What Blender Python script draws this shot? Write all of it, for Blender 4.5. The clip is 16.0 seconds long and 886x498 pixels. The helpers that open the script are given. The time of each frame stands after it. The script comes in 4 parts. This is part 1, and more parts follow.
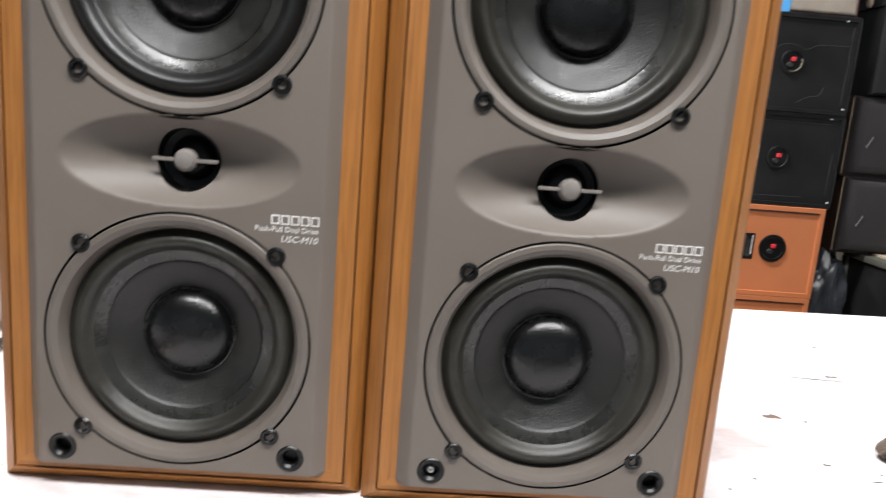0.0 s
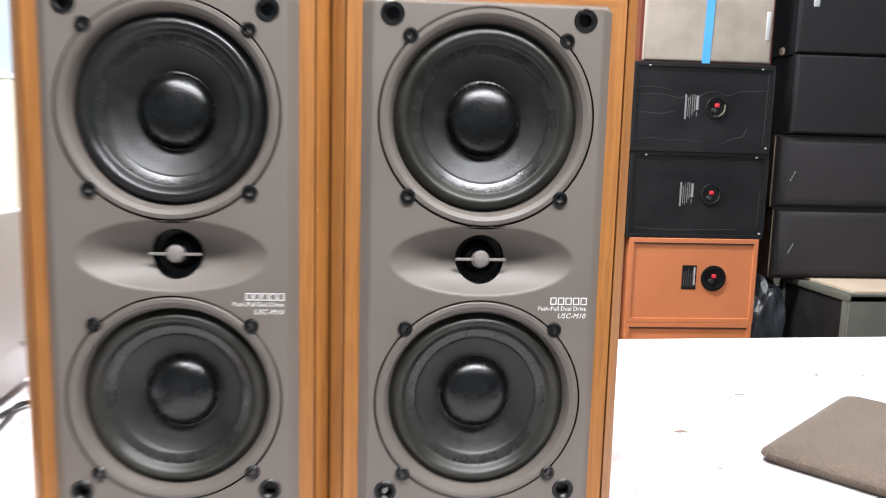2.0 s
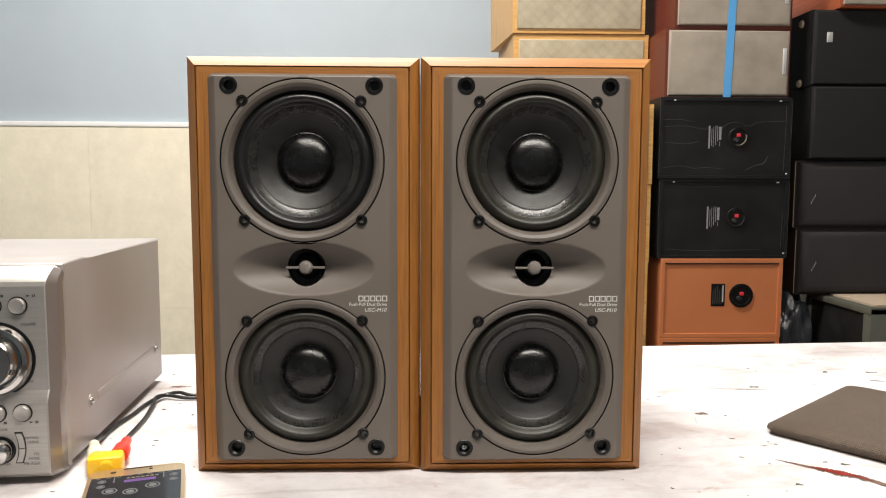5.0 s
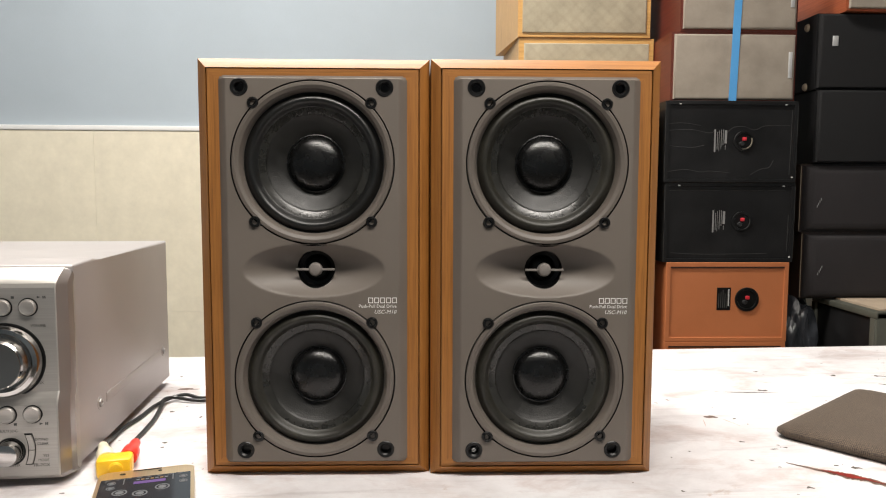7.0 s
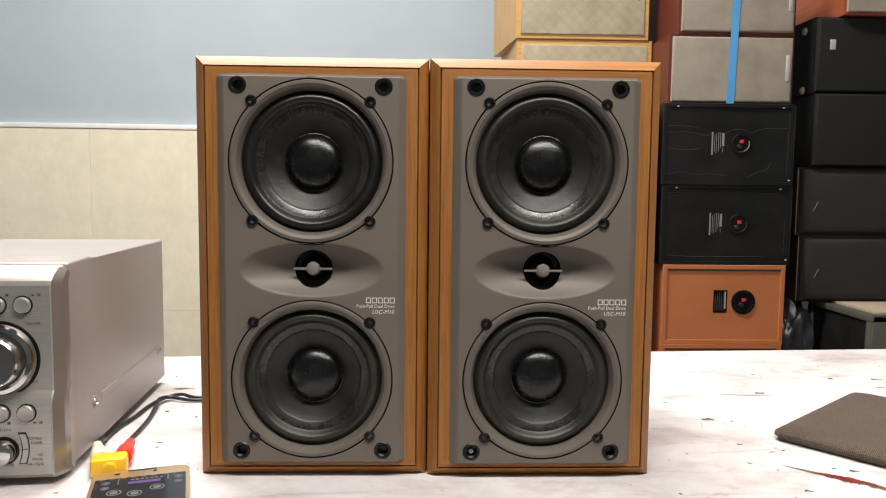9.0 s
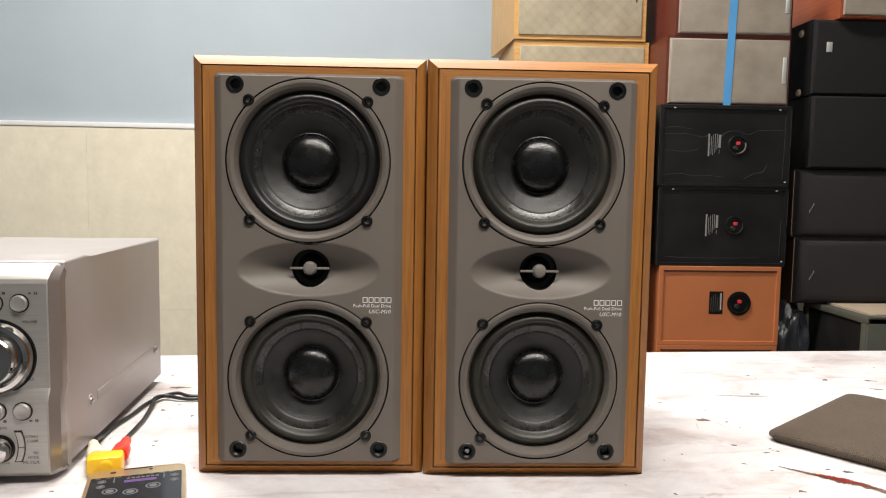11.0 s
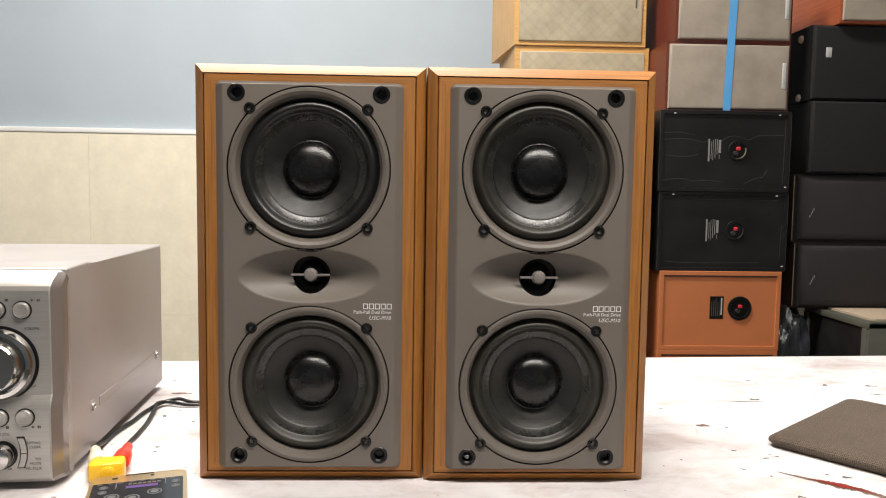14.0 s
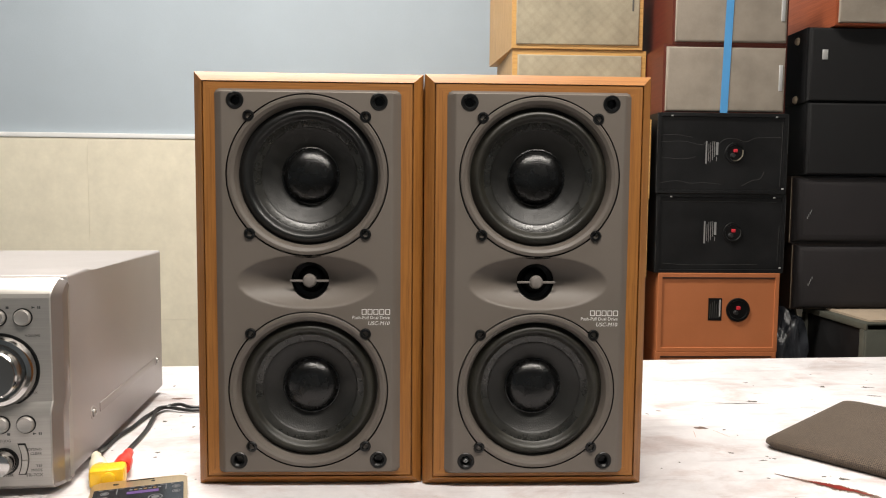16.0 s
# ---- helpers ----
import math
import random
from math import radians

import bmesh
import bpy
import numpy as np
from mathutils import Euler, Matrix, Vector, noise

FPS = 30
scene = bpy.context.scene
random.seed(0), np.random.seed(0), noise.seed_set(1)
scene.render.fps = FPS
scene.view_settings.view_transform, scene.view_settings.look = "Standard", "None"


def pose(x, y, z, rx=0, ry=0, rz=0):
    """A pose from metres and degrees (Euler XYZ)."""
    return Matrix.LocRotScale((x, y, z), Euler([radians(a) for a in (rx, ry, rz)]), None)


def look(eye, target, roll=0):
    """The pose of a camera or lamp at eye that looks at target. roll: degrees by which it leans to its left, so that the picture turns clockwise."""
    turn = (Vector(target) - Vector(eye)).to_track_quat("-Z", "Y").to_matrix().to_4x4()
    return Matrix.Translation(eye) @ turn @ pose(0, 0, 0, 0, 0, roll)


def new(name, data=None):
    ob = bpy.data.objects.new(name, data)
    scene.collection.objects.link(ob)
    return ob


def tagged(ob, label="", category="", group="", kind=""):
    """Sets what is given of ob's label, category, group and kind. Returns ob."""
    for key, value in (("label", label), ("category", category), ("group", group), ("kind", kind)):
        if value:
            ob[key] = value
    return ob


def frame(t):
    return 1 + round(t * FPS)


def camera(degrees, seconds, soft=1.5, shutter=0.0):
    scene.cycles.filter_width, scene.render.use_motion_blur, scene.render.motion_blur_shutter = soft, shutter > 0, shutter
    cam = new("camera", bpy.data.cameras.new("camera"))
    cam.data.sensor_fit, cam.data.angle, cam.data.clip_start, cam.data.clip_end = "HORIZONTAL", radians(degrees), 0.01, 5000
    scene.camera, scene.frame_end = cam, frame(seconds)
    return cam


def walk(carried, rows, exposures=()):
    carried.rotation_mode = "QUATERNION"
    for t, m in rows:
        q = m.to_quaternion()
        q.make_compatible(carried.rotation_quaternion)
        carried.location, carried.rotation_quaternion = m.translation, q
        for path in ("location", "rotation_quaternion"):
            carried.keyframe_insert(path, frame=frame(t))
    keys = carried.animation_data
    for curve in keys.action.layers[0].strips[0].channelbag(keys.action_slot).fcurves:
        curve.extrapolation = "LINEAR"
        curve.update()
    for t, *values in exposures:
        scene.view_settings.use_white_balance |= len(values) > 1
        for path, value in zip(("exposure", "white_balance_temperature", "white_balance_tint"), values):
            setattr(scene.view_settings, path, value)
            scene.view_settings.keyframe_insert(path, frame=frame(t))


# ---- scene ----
cam = camera(62.1, 16.0, 1.1, 0.6)
PATH = [
    (0, (0.016, -0.356, 0.96), (0.112, 1.606, 0.58), 4.6),
    (0.5, (0.031, -0.362, 0.97), (0.211, 1.602, 0.639), 3.7),
    (1, (0.04, -0.357, 0.972), (0.257, 1.609, 0.675), 3.6),
    (1.5, (0.04, -0.363, 0.979), (0.272, 1.603, 0.694), 3.2),
    (2, (0.033, -0.453, 0.992), (0.194, 1.523, 0.728), 1.5),
    (2.5, (0.018, -0.551, 0.995), (0.107, 1.433, 0.762), 0.7),
    (3, (0.011, -0.585, 1.007), (0.098, 1.4, 0.772), -0.6),
    (3.5, (-0.002, -0.597, 1.002), (0.092, 1.39, 0.801), -0.6),
    (4, (0.001, -0.601, 0.999), (0.079, 1.388, 0.811), 0.0),
    (6.5, (-0.008, -0.599, 0.994), (0.05, 1.392, 0.819), 0.1),
    (7, (-0.008, -0.6, 0.994), (0.051, 1.392, 0.822), 0.2),
    (7.5, (-0.01, -0.599, 0.994), (0.052, 1.392, 0.824), 0.3),
    (8, (-0.009, -0.598, 0.994), (0.055, 1.394, 0.824), 0.4),
    (8.5, (-0.009, -0.597, 0.995), (0.059, 1.395, 0.825), 0.5),
    (9, (-0.01, -0.597, 0.993), (0.06, 1.395, 0.824), 0.6),
    (11.5, (-0.01, -0.6, 0.993), (0.069, 1.391, 0.825), 0.9),
    (12, (-0.01, -0.602, 0.994), (0.068, 1.39, 0.83), 0.9),
    (12.5, (-0.008, -0.603, 0.994), (0.067, 1.389, 0.833), 0.8),
    (13, (-0.009, -0.603, 0.996), (0.069, 1.389, 0.835), 0.9),
    (13.5, (-0.009, -0.604, 0.996), (0.066, 1.388, 0.84), 0.8),
    (14, (-0.009, -0.602, 0.995), (0.066, 1.39, 0.839), 0.8),
    (14.5, (-0.007, -0.604, 0.997), (0.069, 1.388, 0.839), 0.7),
    (15, (-0.006, -0.605, 0.998), (0.072, 1.387, 0.843), 0.5),
    (15.5, (-0.006, -0.607, 0.999), (0.071, 1.386, 0.847), 0.5),
    (16, (-0.008, -0.606, 0.998), (0.069, 1.387, 0.848), 0.5),
]
EXPOSURES = [(0, 0.63, 6000, 10), (0.5, 0.95, 5950, 10), (1.0, 1.16, 5900, 10), (1.5, 1.1, 5850, 10), (2.0, 1.05, 5800, 10), (2.5, 0.72, 5800, 10), (3.0, 0.42, 5850, 10), (3.5, 0.24, 6500, 10), (4.0, 0.2, 6600, 10),
             (6.5, 0.0, 6550, 10), (9.0, 0.0, 6500, 10), (11.5, 0.02, 6500, 10), (13.0, 0.2, 6550, 10), (14.5, 0.05, 6600, 10), (16.0, -0.05, 6600, 10)]
walk(cam, [(t, look(eye, target, roll)) for t, eye, target, roll in PATH], EXPOSURES)

T = 0.7478        # height of the table top
BENCH = 0.4355    # top of the low bench behind the table


# ---- world and large lights ----
world = bpy.data.worlds.new("world")
scene.world = world
world.use_nodes = True
world.node_tree.nodes["Background"].inputs[0].default_value = (0.8, 0.9, 1.0, 1)
world.node_tree.nodes["Background"].inputs[1].default_value = 0.05


def area_lamp(name, m, w, h, power, color):
    d = bpy.data.lights.new(name, "AREA")
    d.shape, d.size, d.size_y, d.energy, d.color = "RECTANGLE", w, h, power, color
    ob = new(name, d)
    ob.matrix_basis = m
    return ob


# place, height, watts and turn of each fluorescent fitting
LAMPS = [(-0.42, 0.62, 2.60, 66.0, 0), (0.22, -0.52, 1.86, 19.5, 0)]
for lx, ly, lz, power, turn in LAMPS:
    area_lamp("tube_glow", pose(lx, ly, lz, 0, 0, turn), 1.2, 0.16, power, (1.0, 0.945, 0.88))


# ---- materials ----
def principled(name):
    m = bpy.data.materials.new(name)
    m.use_nodes = True
    nt = m.node_tree
    return m, nt, nt.nodes["Principled BSDF"]


def node(nt, kind, **inputs):
    n = nt.nodes.new(kind)
    for k, v in inputs.items():
        n.inputs[k.replace("_", " ")].default_value = v
    return n


def coords(nt, scale=(1, 1, 1), rot=(0, 0, 0)):
    tc = nt.nodes.new("ShaderNodeTexCoord")
    mp = nt.nodes.new("ShaderNodeMapping")
    mp.inputs["Scale"].default_value = scale
    mp.inputs["Rotation"].default_value = rot
    nt.links.new(tc.outputs["Object"], mp.inputs["Vector"])
    return mp.outputs["Vector"]


def ramp(nt, fac, stops):
    r = nt.nodes.new("ShaderNodeValToRGB")
    el = r.color_ramp.elements
    while len(el) < len(stops):
        el.new(0.5)
    for e, (p, c) in zip(el, stops):
        e.position, e.color = p, (*c, 1)
    nt.links.new(fac, r.inputs["Fac"])
    return r.outputs["Color"]


def shade(c, k):
    return tuple(min(1.0, v * k) for v in c)


def mixed(nt, fac, a, b, mode="MIX"):
    n = nt.nodes.new("ShaderNodeMixRGB")
    n.blend_type = mode
    for sock, v in ((n.inputs["Fac"], fac), (n.inputs["Color1"], a), (n.inputs["Color2"], b)):
        if isinstance(v, (int, float)):
            sock.default_value = v
        elif isinstance(v, tuple):
            sock.default_value = (*v, 1)
        else:
            nt.links.new(v, sock)
    return n.outputs["Color"]


def noise_fac(nt, vec, scale, detail=4.0, rough=0.55, distortion=0.0):
    n = node(nt, "ShaderNodeTexNoise", Scale=scale, Detail=detail, Roughness=rough, Distortion=distortion)
    nt.links.new(vec, n.inputs["Vector"])
    return n.outputs["Fac"]


def bumped(nt, bsdf, height, strength, dist):
    b = node(nt, "ShaderNodeBump", Strength=strength, Distance=dist)
    nt.links.new(height, b.inputs["Height"])
    nt.links.new(b.outputs["Normal"], bsdf.inputs["Normal"])


def surface(name, color, rough=0.5, metal=0.0, grain=900.0, stain=14.0, vary=0.12, bump=0.15, depth=0.0004, spec=0.5, coat=0.0):
    """Plain finish with fine grain and broad, faint stains."""
    m, nt, b = principled(name)
    v = coords(nt)
    fine, broad = noise_fac(nt, v, grain, 3), noise_fac(nt, v, stain, 5, 0.6)
    base = ramp(nt, broad, [(0.3, shade(color, 1 - vary)), (0.7, shade(color, 1 + vary))])
    tone = ramp(nt, fine, [(0.3, (1 - vary * 0.7,) * 3), (0.7, (1.0,) * 3)])
    nt.links.new(mixed(nt, 1.0, base, tone, "MULTIPLY"), b.inputs["Base Color"])
    rr = node(nt, "ShaderNodeMapRange", From_Min=0.3, From_Max=0.7, To_Min=max(0.02, rough - 0.07), To_Max=min(1, rough + 0.07))
    nt.links.new(broad, rr.inputs["Value"])
    nt.links.new(rr.outputs["Result"], b.inputs["Roughness"])
    b.inputs["Metallic"].default_value = metal
    b.inputs["Specular IOR Level"].default_value = spec
    b.inputs["Coat Weight"].default_value = coat
    if bump:
        bumped(nt, b, fine, bump, depth)
    return m


def wood(name, light, dark, axis="z", rough=0.42, fine=1.0):
    """Veneer with the grain along one axis."""
    m, nt, b = principled(name)
    long_, wide = 4.0 * fine, 190.0 * fine
    s = {"x": (long_, wide, wide), "y": (wide, long_, wide), "z": (wide, wide, long_)}[axis]
    v = coords(nt, s)
    streak = noise_fac(nt, v, 1.0, 6, 0.62, 0.35)
    pores = noise_fac(nt, coords(nt, tuple(k * 3.5 for k in s)), 1.0, 3, 0.6)
    cloud = noise_fac(nt, coords(nt), 7.0, 3)
    col = ramp(nt, streak, [(0.28, dark), (0.52, light), (0.8, shade(light, 1.12))])
    col = mixed(nt, 1.0, col, ramp(nt, pores, [(0.32, (0.72, 0.68, 0.62)), (0.5, (1, 1, 1))]), "MULTIPLY")
    col = mixed(nt, 1.0, col, ramp(nt, cloud, [(0.3, (0.88, 0.87, 0.86)), (0.7, (1, 1, 1))]), "MULTIPLY")
    nt.links.new(col, b.inputs["Base Color"])
    b.inputs["Roughness"].default_value = rough
    bumped(nt, b, pores, 0.12, 0.0003)
    return m


def cloth(name, a, c, thread=1500.0, rough=0.9, blotch=9.0, blotch_dark=0.8, sheen=0.1, lattice=1.0):
    """Woven cover: crossing threads under broad fading."""
    m, nt, b = principled(name)
    v = coords(nt)
    w1 = node(nt, "ShaderNodeTexWave", Scale=thread / 5, Distortion=1.0, Detail=2.0)
    w2 = node(nt, "ShaderNodeTexWave", Scale=thread / 5, Distortion=1.0, Detail=2.0)
    w2.bands_direction = "Y"
    for w in (w1, w2):
        nt.links.new(v, w.inputs["Vector"])
    weave = mixed(nt, 0.5, w1.outputs["Color"], w2.outputs["Color"])
    speck = noise_fac(nt, v, thread, 2)
    col = mixed(nt, 0.5, ramp(nt, weave, [(0.2, a), (0.8, c)]), ramp(nt, speck, [(0.35, a), (0.65, c)]))
    fade = ramp(nt, noise_fac(nt, v, blotch, 4, 0.6), [(0.3, (blotch_dark,) * 3), (0.65, (1, 1, 1))])
    if lattice < 1:
        for turn in (45, -45):
            w = node(nt, "ShaderNodeTexWave", Scale=14.0, Distortion=0.6, Detail=2.0)
            nt.links.new(coords(nt, rot=(0, radians(turn), 0)), w.inputs["Vector"])
            fade = mixed(nt, 1.0, fade, ramp(nt, w.outputs["Fac"], [(0.0, (lattice,) * 3), (0.45, (1, 1, 1))]), "MULTIPLY")
    nt.links.new(mixed(nt, 1.0, col, fade, "MULTIPLY"), b.inputs["Base Color"])
    b.inputs["Roughness"].default_value = rough
    b.inputs["Sheen Weight"].default_value = sheen
    bumped(nt, b, speck, 0.35, 0.0006)
    return m


def glow(name, color, strength, base=1.0):
    m, nt, b = principled(name)
    b.inputs["Base Color"].default_value = (*shade(color, base), 1)
    b.inputs["Emission Color"].default_value = (*color, 1)
    b.inputs["Emission Strength"].default_value = strength
    return m


def table_paint():
    """White paint on boards, rubbed thin and stained along the grain."""
    m, nt, b = principled("worn_white_paint")
    v = coords(nt)
    along = coords(nt, (7.0, 60.0, 60.0))
    streak = noise_fac(nt, along, 1.0, 6, 0.65, 0.4)
    patch = noise_fac(nt, v, 8.0, 8, 0.68, 0.3)
    speck = noise_fac(nt, v, 95.0, 3, 0.5)
    scratch = noise_fac(nt, coords(nt, (9.0, 260.0, 260.0), (0, 0, radians(-3))), 1.0, 4, 0.7, 0.6)
    tan_ = noise_fac(nt, coords(nt, (22.0, 30.0, 30.0)), 1.0, 7, 0.72, 0.6)
    pink = noise_fac(nt, coords(nt, (12.0, 20.0, 20.0)), 1.0, 7, 0.66, 0.5)
    col = ramp(nt, patch, [(0.34, (0.53, 0.50, 0.505)), (0.58, (0.70, 0.68, 0.69))])
    col = mixed(nt, 1.0, col, ramp(nt, pink, [(0.30, (0.78, 0.69, 0.66)), (0.50, (1, 1, 1))]), "MULTIPLY")
    col = mixed(nt, 1.0, col, ramp(nt, streak, [(0.28, (0.80, 0.775, 0.785)), (0.46, (1, 1, 1))]), "MULTIPLY")
    col = mixed(nt, 1.0, col, ramp(nt, speck, [(0.22, (0.30, 0.24, 0.21)), (0.27, (1, 1, 1))]), "MULTIPLY")
    col = mixed(nt, 1.0, col, ramp(nt, scratch, [(0.24, (0.66, 0.63, 0.64)), (0.37, (1, 1, 1))]), "MULTIPLY")
    col = mixed(nt, 1.0, col, ramp(nt, tan_, [(0.27, (0.72, 0.58, 0.48)), (0.36, (1, 1, 1))]), "MULTIPLY")
    nt.links.new(col, b.inputs["Base Color"])
    b.inputs["Roughness"].default_value = 0.62
    bumped(nt, b, streak, 0.25, 0.0008)
    return m


def brushed(name, color, rough, axis=(4, 300, 300), metal=0.85):
    m, nt, b = principled(name)
    f = noise_fac(nt, coords(nt, axis), 3.0, 4)
    nt.links.new(ramp(nt, f, [(0.3, shade(color, 0.88)), (0.7, color)]), b.inputs["Base Color"])
    b.inputs["Metallic"].default_value = metal
    b.inputs["Roughness"].default_value = rough
    bumped(nt, b, f, 0.05, 0.0002)
    return m


def film_plastic(name):
    """Creased dark stretch film."""
    m, nt, b = principled(name)
    v = coords(nt, (1, 1, 0.4))
    f = noise_fac(nt, v, 22.0, 5, 0.6, 1.2)
    nt.links.new(ramp(nt, f, [(0.3, (0.012, 0.014, 0.018)), (0.62, (0.05, 0.055, 0.065)), (0.8, (0.25, 0.26, 0.27))]), b.inputs["Base Color"])
    b.inputs["Roughness"].default_value = 0.22
    bumped(nt, b, f, 0.8, 0.006)
    return m


